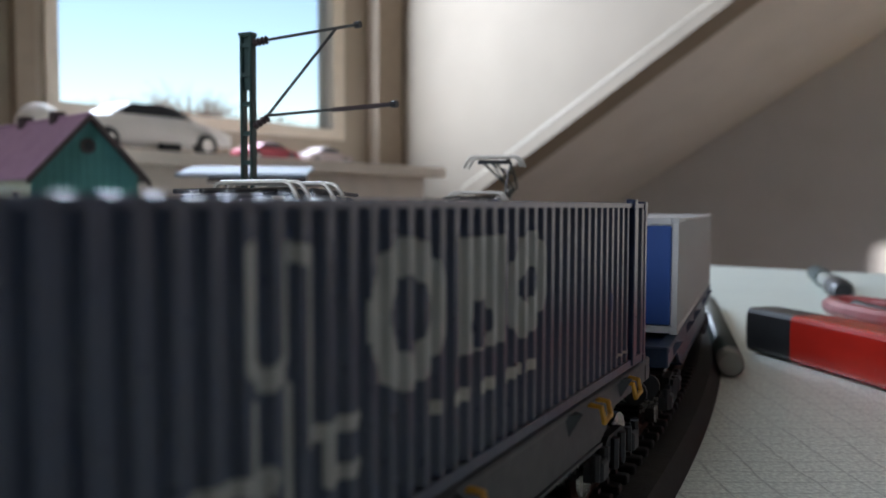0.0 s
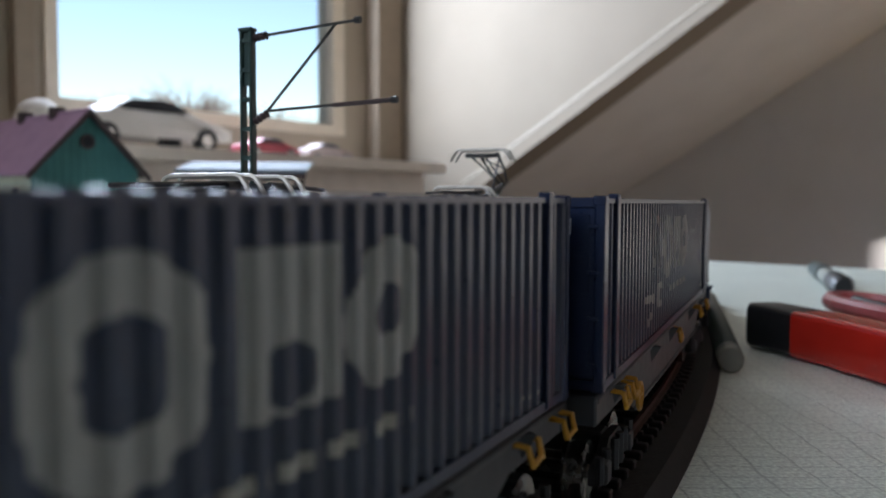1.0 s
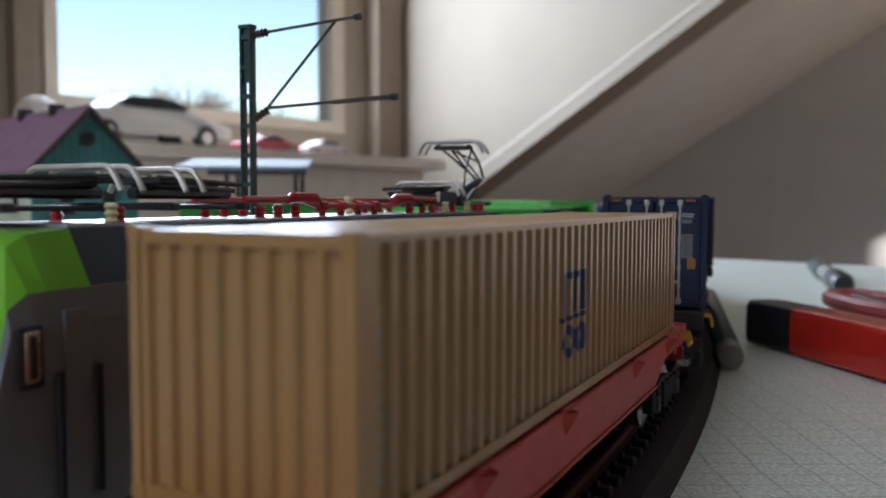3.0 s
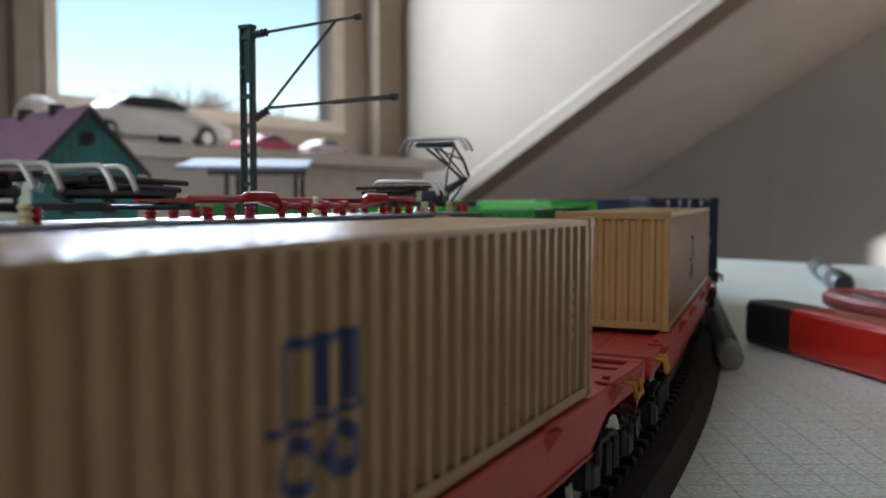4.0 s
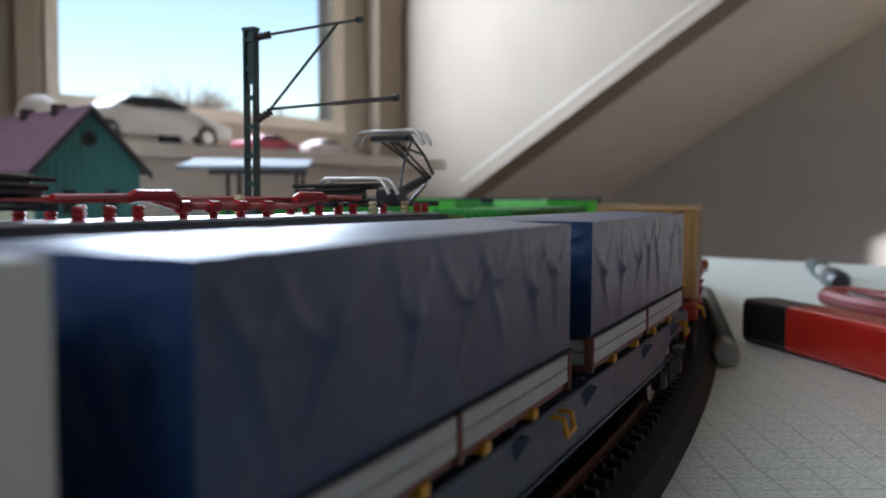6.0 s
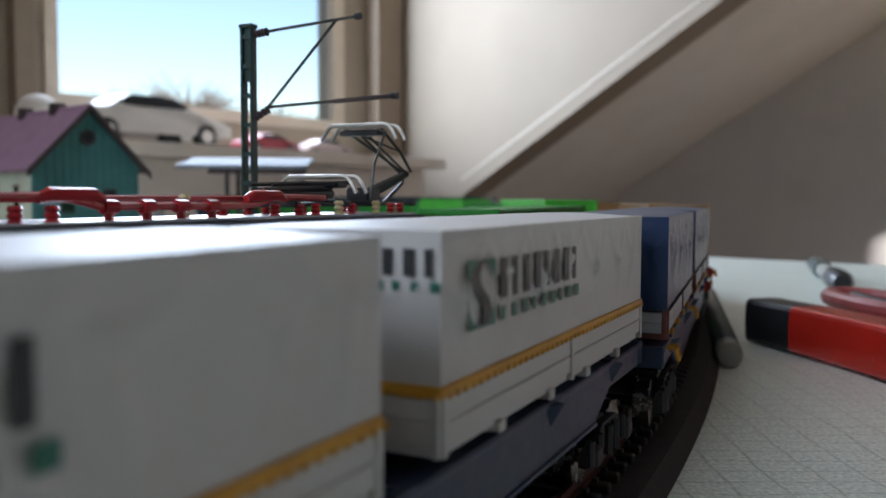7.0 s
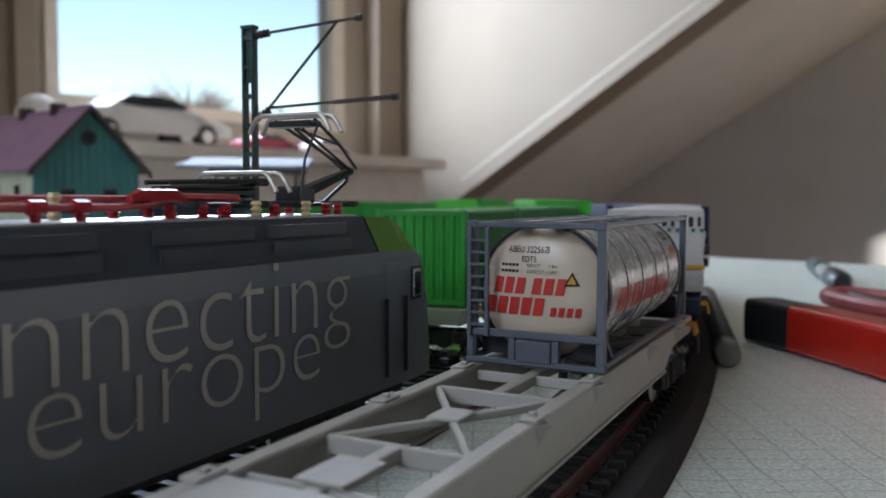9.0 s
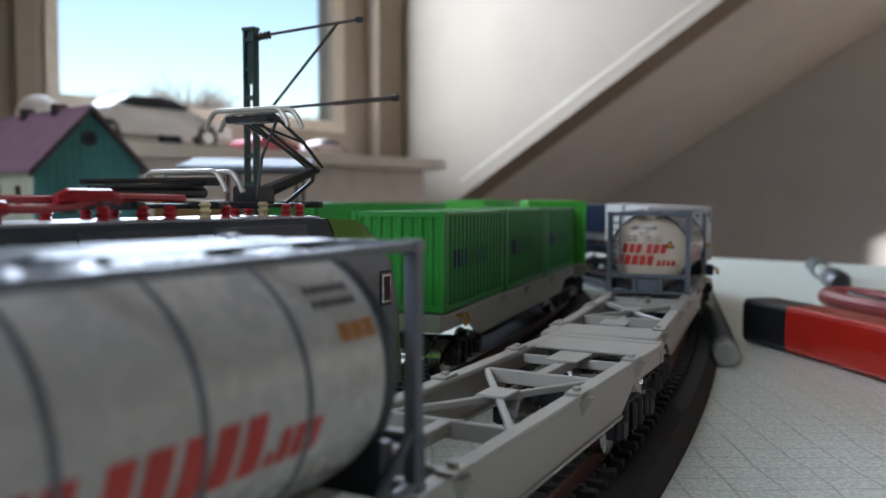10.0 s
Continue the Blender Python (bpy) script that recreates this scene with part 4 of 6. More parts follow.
def tarp_boxes():
    out = []
    for front, rear, seed in ((-0.690, -0.781, 5), (-0.7935, -0.8775, 9)):
        c = build_swap_body("dark blue tarpaulin swap body with grey drop sides", "blue swap bodies", front - rear, 0.0288, 0.0270, M["tarp_blue"], M["drop_grey"], 0.0064, False, seed)
        out.append((c, front, rear, 0.0295))
    for front, rear, seed in ((-0.8845, -0.9745, 14), (-0.987, -1.0700, 21)):
        L, W, H = front - rear, 0.0290, 0.0257
        c = build_swap_body("white tarpaulin swap body with yellow strap and green emblem", "white swap bodies", L, W, H, M["tarp_white"], M["tarp_white"], 0.0072, True, seed)
        for m, half, sz, x0, z0 in ((pose(0, -0.00045, 0) @ face(W, "right"), L / 2, 0.0080, -L / 2 + (0.0056 if seed == 14 else 0.0070), 0.0136), (pose(-0.00045, 0, 0) @ end_face(L, "rear"), W / 2, 0.0048, -W / 2 + 0.0030, 0.0186)):
            flat = Sheet(-half, half, 0, 0)
            for cx in (0, 0.5):
                for cz in (0, 0.5):
                    part("emblem", flat.print_on(lambda x, z: slip(x, z, x0, z0, sz) == 1, x0 + cx * sz, x0 + (cx + 0.5) * sz, z0 + cz * sz, z0 + (cz + 0.5) * sz, m, sz / 30, sz / 40), M["green_print"], c)
            part("emblem", flat.print_on(lambda x, z: slip(x, z, x0, z0, sz) == 2, x0, x0 + sz, z0, z0 + sz, m, sz / 30, sz / 40), M["black_print"], c)
            wl = sz * (4.35 if sz > 0.006 else 4.7)
            bars(c, M["black_print"], m, [(x0 + sz * 1.22, z0 + sz * 0.36, wl * 0.93, sz * 0.62, 8)], "emblem")
            bars(c, M["green_print"], m, [(x0 + sz * 1.22, z0 + sz * 0.02, wl * 0.95, sz * 0.22, 9)], "emblem")
        out.append((c, front, rear, 0.0392 - 0.008))
    return out


# ---- tank containers ----
def build_tank(front, rear):
    L, W, H = front - rear, 0.0282, 0.0284
    c = thing("tank_container", "cream tank in a steel-grey frame with red emblem and end ladder", "tank container", "tank containers")
    hl, hw = L / 2, W / 2
    r, cz = 0.0134, 0.0143
    rows = []
    prof = [(-hl + 0.0012, 0.0), (-hl + 0.0014, 0.35), (-hl + 0.0020, 0.62), (-hl + 0.0030, 0.82), (-hl + 0.0044, 0.94), (-hl + 0.0062, 1.0)]
    n = 56

    def ring(x, k):
        return [(x, r * k * math.sin(2 * math.pi * i / n), cz + r * k * math.cos(2 * math.pi * i / n)) for i in range(n + 1)]

    part("tank_end", Shape().grid([ring(x, k) for x, k in prof]), M["tank_white"], c, "cream domed tank end", smooth=True)
    part("tank_end", Shape().grid([ring(-x, k) for x, k in prof]), M["tank_white"], c, smooth=True)
    part("tank_shell", Shape().grid([ring(x, 1.0) for x in (-hl + 0.0062, 0, hl - 0.0062)]), M["tank_side"], c, smooth=True)
    for i in range(6):
        x = -hl + 0.0064 + i * (L - 0.0128) / 5
        part("tank_band", Shape().grid([ring(x - 0.0003, 1.0), ring(x - 0.0003, 1.012), ring(x + 0.0003, 1.012), ring(x + 0.0003, 1.0)]), M["frame_grey"], c, smooth=False)
    f = Shape()
    t = 0.0017
    for sx in (-1, 1):
        for sy in (-1, 1):
            x0, x1 = sorted((sx * hl, sx * (hl - t)))
            y0, y1 = sorted((sy * hw, sy * (hw - t)))
            f.soft_box(x0, x1, y0, y1, 0.0004, H - 0.0004, 0.0002)
            f.soft_box(min(sx * (hl + 0.0002), sx * (hl - 0.0022)), max(sx * (hl + 0.0002), sx * (hl - 0.0022)), min(sy * (hw + 0.0001), sy * (hw - 0.002)), max(sy * (hw + 0.0001), sy * (hw - 0.002)), H - 0.0016, H, 0.0002)
        f.soft_box(min(sx * hl, sx * (hl - 0.0013)), max(sx * hl, sx * (hl - 0.0013)), -hw + t, hw - t, H - 0.0014, H - 0.0003, 0.0002)
    for sy in (-1, 1):
        y0, y1 = sorted((sy * hw, sy * (hw - 0.0014)))
        f.soft_box(-hl + t, hl - t, y0, y1, H - 0.0013, H - 0.0003, 0.0002)
        f.soft_box(-hl + t, hl - t, y0, y1, 0.0005, 0.0016, 0.0002)
        for sx in (-1, 1):
            f.tube([(sx * (hl - 0.001), sy * (hw - 0.0008), 0.0075), (sx * (hl - 0.0085), sy * (hw - 0.0008), 0.0012)], 0.0006, 6)
    part("frame", f, M["frame_grey"], c)
    for sx in (-1, 1):
        e = Shape()
        x0, x1 = sorted((sx * (hl + 0.0004), sx * (hl - 0.0012)))
        for z0, z1 in ((0.0, 0.0011), (0.0054, 0.0068)):
            e.soft_box(x0, x1, -hw - 0.0002, hw + 0.0002, z0, z1, 0.0002)
        for y in (-hw, -0.0052, 0.0038, hw - 0.0014):
            e.soft_box(x0, x1, y, y + 0.0014, 0.0011, 0.0054, 0.0001)
        part("end_beam", e, M["frame_grey"], c)
        b = Shape()
        b.soft_box(x0 - 0.0002, x1 + 0.0001, -0.0036, 0.0036, 0.0008, 0.0051, 0.0002)
        part("valve_box", b, M["frame_grey"], c)
        rx = sx * (hl - 0.0058)
        part("end_ring", Shape().grid([ring(rx - 0.0008, 0.985), ring(rx - 0.0008, 1.022), ring(rx + 0.0008, 1.022), ring(rx + 0.0008, 0.985)]), M["wagon_dark"], c)
        for sy in (-1, 1):
            q0, q1 = sorted((rx - 0.0012, rx + 0.0012))
            part("saddle", Shape().add([(q, y, z) for q in (q0, q1) for y, z in ((sy * 0.0045, 0.0012), (sy * (hw - 0.0012), 0.0012), (sy * (hw - 0.0012), 0.0070), (sy * r * 0.86, cz - r * 0.55), (sy * r * 0.45, cz - r * 0.92))],
                                       [(0, 1, 2, 3, 4), (9, 8, 7, 6, 5), (0, 5, 6, 1), (1, 6, 7, 2), (2, 7, 8, 3), (3, 8, 9, 4), (4, 9, 5, 0)]), M["wagon_dark"], c)
    lad = Shape()
    xl = -hl - 0.0010
    for y in (hw - 0.0008, hw - 0.0046):
        lad.soft_box(xl - 0.0004, xl + 0.0004, y - 0.0004, y + 0.0004, 0.0055, H - 0.0016, 0.0001)
    for i in range(8):
        z = 0.0075 + i * 0.0024
        lad.box(xl - 0.0003, xl + 0.0003, hw - 0.0044, hw - 0.0010, z, z + 0.0005)
    for y in (hw - 0.0008, hw - 0.0046):
        lad.tube([(xl, y, H - 0.0018), (xl + 0.0016, y, H - 0.0008)], 0.0003, 5)
    part("ladder", lad, M["frame_grey"], c)
    for i in range(2):
        for sy in (-1, 1):
            part("walkway", Shape().box(-hl + t + i * (hl - t), i * (hl - t) - 0.002, min(sy * 0.0018, sy * 0.0048), max(sy * 0.0018, sy * 0.0048), H - 0.0006, H - 0.0001), M["frame_grey"], c)
    for x in (-hl * 0.5, 0, hl * 0.5):
        part("walkway_support", Shape().box(x - 0.0009, x + 0.0009, -hw + 0.0014, hw - 0.0014, H - 0.0011, H - 0.00062), M["frame_grey"], c)
    lid = Shape().tube([(0.004, 0, cz + r * 0.97), (0.004, 0, H - 0.0002)], 0.0017, 16)
    part("manhole", lid, M["frame_grey"], c)

    # prints bent round the shell and on the dome
    def round_print(name, mat, pieces):
        s = Shape()
        for x0, x1, z0, z1, lean in pieces:
            if name == "emblem":
                s = Shape()
            rows = []
            for j in range(6):
                z = z0 + (z1 - z0) * j / 5
                rows.append([(x, -math.sqrt(max(0, (r * 1.006) ** 2 - (z - cz) ** 2)), z) for x in (x0 + lean * (z - z0), x1 + lean * (z - z0))])
            s.grid(rows)
            if name == "emblem":
                part(name, s, mat, c)
        return None if name == "emblem" else part(name, s, mat, c)

    x = -hl + 0.0120
    bits = []
    for wd, hgt in ((0.0028, 1), (0.0028, 1), (0.0028, 1), (0, 0), (0.0028, 1), (0.0026, 1), (0.0028, 1), (0, 0), (0.0028, 1), (0.0030, 1), (0.0028, 1), (0.0028, 1), (0.0028, 1), (0.0012, 0.25), (0.0016, 0.6), (0.0016, 0.6), (0.0020, 0.6)):
        if wd:
            bits.append((x, x + wd * 0.92, 0.0098, 0.0098 + 0.0050 * hgt, 0.25))
            x += wd * 1.22
        else:
            x += 0.0014
    round_print("emblem", M["red_print"], bits)
    round_print("marking", M["blue_print"], [(-hl + 0.0215, -hl + 0.0300, 0.0066, 0.0088, 0.0)])
    round_print("sticker", M["orange_print"], [(hl - 0.0135 + i * 0.0021, hl - 0.0135 + i * 0.0021 + 0.0018, 0.0188, 0.0206, 0) for i in range(3)])
    round_print("marking", M["black_print"], [(hl - 0.0155 + i * 0.0012, hl - 0.0155 + i * 0.0012 + 0.0008, z, z + 0.0007, 0) for i in range(6) for z in (0.0222, 0.0235)])

    def dome_x(y, z):
        d = math.hypot(y, z - cz) / r
        for (xa, ka), (xb, kb) in zip(prof, prof[1:]):
            if d <= kb:
                return xa + (xb - xa) * (d - ka) / (kb - ka) - 0.0002
        return prof[-1][0]

    def dome_print(name, mat, pieces):
        s = Shape()
        for y0, y1, z0, z1, lean in pieces:
            if name == "emblem":
                s = Shape()
            s.grid([[(dome_x(-(u + lean * (z - z0)), z), -(u + lean * (z - z0)), z) for u in (y0, (y0 + y1) / 2, y1)] for z in (z0, (z0 + z1) / 2, z1)])
            if name == "emblem":
                part(name, s, mat, c)
        return None if name == "emblem" else part(name, s, mat, c)

    dome_print("emblem", M["red_print"], [(-0.0093 + i * 0.0024 + (0.0011 if i > 2 else 0), -0.0093 + i * 0.0024 + 0.0018 + (0.0011 if i > 2 else 0), 0.0141, 0.0173, 0.2) for i in range(6)]
               + [(-0.0112 + i * 0.0026, -0.0112 + i * 0.0026 + 0.0020, 0.0099, 0.0134, 0.2) for i in range(5)] + [(0.0028 + i * 0.0016, 0.0039 + i * 0.0016, 0.0099, 0.0117, 0.2) for i in range(4)])

    def bend(ob):
        for v in ob.data.vertices:
            v.co.x = dome_x(v.co.y, v.co.z) - 0.0001
        return ob

    em = end_face(L, "rear")
    bend(words("ABEU 322567", 0.0018, M["black_print"], c, em @ pose(-0.0063, 0, 0.0222), squeeze=0.82))
    bend(words("3", 0.0018, M["black_print"], c, em @ pose(0.0018, 0, 0.0222), squeeze=0.82))
    bend(words("EDT5", 0.0016, M["black_print"], c, em @ pose(-0.0032, 0, 0.0204), squeeze=0.85))
    bend(words("MAWP:", 0.0009, M["black_print"], c, em @ pose(-0.0020, 0, 0.0194)))
    bend(words("3 bar", 0.0009, M["black_print"], c, em @ pose(0.0024, 0, 0.0194)))
    bend(words("CAPACITY : 32000 L", 0.0009, M["black_print"], c, em @ pose(-0.0020, 0, 0.0182), squeeze=0.85))
    dome_print("marking", M["black_print"], [(-0.0076 + i * 0.0008, -0.0070 + i * 0.0008, z, z + 0.0005, 0) for i in range(5) for z in (0.0183, 0.0195)])
    tri = Shape()
    tri.add([(dome_x(-y, z) - 0.0001, -y, z) for y, z in ((0.0056, 0.0160), (0.0087, 0.0160), (0.00715, 0.0187))], [(0, 1, 2)])
    part("sticker", tri, M["black_print"], c)
    tri = Shape()
    tri.add([(dome_x(-y, z) - 0.0003, -y, z) for y, z in ((0.0062, 0.01635), (0.0081, 0.01635), (0.00715, 0.0180))], [(0, 1, 2)])
    part("sticker", tri, M["yellow"], c)
    return (c, front, rear, 0.0352 - 0.008)


# ---- wagons ----
WHEELS = {}


def bogie_parts(wagon, x, mat):
    b = part("bogie", bogie_shape(), mat, wagon)
    b.location = (x, 0, 0)
    if "me" not in WHEELS:
        w = Shape()
        for sy in (-1, 1):
            w.tube([(0, sy * 0.0070, 0.0054), (0, sy * 0.0076, 0.0054), (0, sy * 0.00761, 0.0054), (0, sy * 0.0104, 0.0054)], 0.005, 20, [0.0060, 0.0060, 0.0053, 0.0053])
        w.tube([(0, -0.0110, 0.0054), (0, 0.0110, 0.0054)], 0.0011, 8)
        WHEELS["me"] = w.mesh("wheelset", M["steel"])
    for dx in (-0.0105, 0.0105):
        o = new("wheelset", WHEELS["me"])
        o.parent = b
        o.location = (dx, 0, 0)
    return b


def bogie_shape():
    s = Shape()
    for sy in (-1, 1):
        y0, y1 = sorted((sy * 0.0112, sy * 0.0128))
        s.prism([(-0.0142, 0.0040), (-0.0142, 0.0068), (-0.0085, 0.0074), (-0.0045, 0.0098), (0.0045, 0.0098), (0.0085, 0.0074), (0.0142, 0.0068), (0.0142, 0.0040), (0.0080, 0.0036), (0.0045, 0.0050), (-0.0045, 0.0050), (-0.0080, 0.0036)], y0, y1)
        for dx in (-0.0105, 0.0105):
            s.soft_box(dx - 0.0019, dx + 0.0019, min(sy * 0.0128, sy * 0.0142), max(sy * 0.0128, sy * 0.0142), 0.0036, 0.0073, 0.0004)
            for k in (-0.0027, 0.0027):
                s.tube([(dx + k, sy * 0.0130, 0.0042), (dx + k, sy * 0.0130, 0.0088)], 0.0009, 7)
        s.tube([(-0.0022, sy * 0.0132, 0.0036), (-0.0022, sy * 0.0132, 0.0092)], 0.0010, 7)
        s.tube([(0.0022, sy * 0.0132, 0.0036), (0.0022, sy * 0.0132, 0.0092)], 0.0010, 7)
    s.soft_box(-0.0030, 0.0030, -0.0112, 0.0112, 0.0060, 0.0100, 0.0004)
    return s


def build_wagon(label, L, deck, mat, bogies, joint_front, joint_rear, filled, extras):
    """A skeletal container wagon: sills, cross-beams, slanting braces with node plates, brackets, bogies. Heights are above the rails."""
    w = thing("container_wagon", label, "railway wagon", "container wagons")
    hl, hw = L / 2, 0.0142
    top = deck
    for sy in (-1, 1):
        s = Shape()
        y0, y1 = sorted((sy * hw, sy * (hw - 0.0030)))
        s.soft_box(-hl, hl, y0, y1, top - 0.0011, top, 0.00025)
        yw0, yw1 = sorted((sy * (hw - 0.0004), sy * (hw - 0.0012)))
        low = top - 0.0092
        s.prism([(-hl, top - 0.0011), (-hl, top - 0.0045), (-hl + 0.024, top - 0.0048), (-hl + 0.033, low), (hl - 0.033, low), (hl - 0.024, top - 0.0048), (hl, top - 0.0045), (hl, top - 0.0011)], yw0, yw1)
        yf0, yf1 = sorted((sy * hw, sy * (hw - 0.0026)))
        s.box(-hl + 0.033, hl - 0.033, yf0, yf1, low - 0.0006, low)
        part("side_sill", s, mat, w)
        n = 5
        for i in range(n):
            x = -hl + L * (i + 0.5) / n + (0.003 if i % 2 else -0.003)
            b = Shape()
            y2 = sy * (hw - 0.0004)
            b.add([(x - 0.0022, y2, top - 0.0006), (x + 0.0022, y2, top - 0.0006), (x, y2 + sy * 0.0022, top - 0.0004), (x, y2, top - 0.0042)], [(0, 1, 2), (0, 2, 3), (1, 3, 2), (0, 3, 1)])
            part("bracket", b, mat, w)
            c = Shape()
            c.soft_box(x - 0.0026, x + 0.0026, min(sy * (hw - 0.0027), sy * (hw + 0.0003)), max(sy * (hw - 0.0027), sy * (hw + 0.0003)), top + 0.0001, top + 0.0005, 0.0001)
            c.soft_box(x - 0.0006, x + 0.0006, min(sy * (hw - 0.0020), sy * (hw - 0.0008)), max(sy * (hw - 0.0020), sy * (hw - 0.0008)), top + 0.0005, top + 0.0011, 0.0001)
            if filled != "loaded":
                part("lock_plate", c, mat, w)
    inner = hw - 0.0030
    nb = 5
    for i in range(nb + 1):
        x = -hl + 0.0035 + (L - 0.007) * i / nb
        wd = 0.0030 if i in (0, nb) else 0.0006
        part("cross_beam", Shape().soft_box(x - wd, x + wd, -inner, inner, top - 0.0034, top - 0.0006, 0.0002), mat, w)
    for i in range(nb):
        xa = -hl + 0.0035 + (L - 0.007) * i / nb
        xb = -hl + 0.0035 + (L - 0.007) * (i + 1) / nb
        xm = (xa + xb) / 2
        br = Shape()
        if i % 2 == 1:
            for x, y in ((xa, -inner), (xa, inner), (xb, -inner), (xb, inner)):
                d = math.degrees(math.atan2(y, x - xm))
                ln = math.hypot(y, x - xm)
                br.soft_box(0, ln, -0.0006, 0.0006, top - 0.0020, top - 0.0007, 0.0002, pose(xm, 0, 0, 0, 0, d))
            br.soft_box(xm - 0.0034, xm + 0.0034, -0.0028, 0.0028, top - 0.0009, top - 0.0003, 0.0002)
            part("brace", br, mat, w)
        else:
            br.soft_box(xa, xb, -0.0012, 0.0012, top - 0.0028, top - 0.0007, 0.0002)
            br.soft_box(xm - 0.0005, xm + 0.0005, -inner, inner, top - 0.0030, top - 0.0010, 0.0002)
            part("brace", br, mat, w)
            if filled == "open" and ((i == 0 and joint_rear) or (i == nb - 1 and joint_front)):
                e0, e1 = (-hl + 0.001, -hl + 0.017) if i == 0 else (hl - 0.017, hl - 0.001)
                part("deck_plate", Shape().soft_box(e0, e1, -inner - 0.0005, inner + 0.0005, top - 0.0006, top - 0.0001, 0.0001), mat, w)
                k0, k1 = (e1 + 0.003, e1 + 0.013) if i == 0 else (e0 - 0.013, e0 - 0.003)
                part("deck_plate", Shape().soft_box(k0, k1, -0.0036, 0.0036, top - 0.0006, top - 0.0001, 0.0001), mat, w)
            if filled != "open":
                part("deck_plate", Shape().soft_box(xa + 0.001, xb - 0.001, -inner, inner, top - 0.0016, top - 0.0010, 0.0001), mat, w)
    for sx, jointed in ((1, joint_front), (-1, joint_rear)):
        e = Shape()
        x0, x1 = sorted((sx * (hl - 0.0024), sx * (hl + 0.0008)))
        e.soft_box(x0, x1, -hw + 0.0002, hw - 0.0002, top - 0.0046, top + 0.0002, 0.0003)
        part("end_beam", e, mat, w)
        if jointed:
            for sy in (-1, 1):
                g = Shape().tube([(sx * (hl + 0.0005), sy * 0.0055, top - 0.0018), (sx * (hl + 0.0020), sy * 0.0055, top - 0.0018)], 0.0012, 8)
                part("joint_pin", g, mat, w)
        else:
            for sy in (-1, 1):
                f = Shape().tube([(sx * (hl + 0.0008), sy * 0.0100, 0.0118), (sx * (hl + 0.0042), sy * 0.0100, 0.0118), (sx * (hl + 0.00421), sy * 0.0100, 0.0118), (sx * (hl + 0.0052), sy * 0.0100, 0.0118)], 0.001, 14, [0.0011, 0.0011, 0.0027, 0.0027])
                part("buffer", f, M["bogie"] if mat is not M["wagon_red"] else mat, w)
            part("coupling", Shape().soft_box(min(sx * hl, sx * (hl + 0.009)), max(sx * hl, sx * (hl + 0.009)), -0.002, 0.002, 0.0052, 0.0078, 0.0004), M["bogie"], w)
    for x in bogies:
        bogie_parts(w, x, M["bogie"])
    for x, col, kind in extras:
        for sy in (-1,):
            h = Shape()
            if kind == "wheel":
                ring = [(x + 0.0026 * math.cos(q * math.pi / 8), sy * (hw + 0.0010), top - 0.0066 + 0.0026 * math.sin(q * math.pi / 8)) for q in range(17)]
                h.tube(ring, 0.0004, 6)
                for q in range(3):
                    h.tube([(x - 0.0026 * math.cos(q * 1.047), sy * (hw + 0.0010), top - 0.0066 - 0.0026 * math.sin(q * 1.047)), (x + 0.0026 * math.cos(q * 1.047), sy * (hw + 0.0010), top - 0.0066 + 0.0026 * math.sin(q * 1.047))], 0.0003, 5)
                part("brake_wheel", h, M[col], w, "yellow brake hand wheel")
            else:
                h.tube([(x - 0.0022, sy * (hw - 0.0005), top - 0.0012), (x - 0.0024, sy * (hw + 0.0018), top - 0.0014), (x - 0.0018, sy * (hw + 0.0022), top - 0.0040), (x + 0.0018, sy * (hw + 0.0022), top - 0.0036), (x + 0.0022, sy * (hw + 0.0016), top - 0.0014), (x + 0.0020, sy * (hw - 0.0005), top - 0.0012)], 0.0005, 6)
                part("handrail", h, M[col], w, "yellow handrail")
    return w


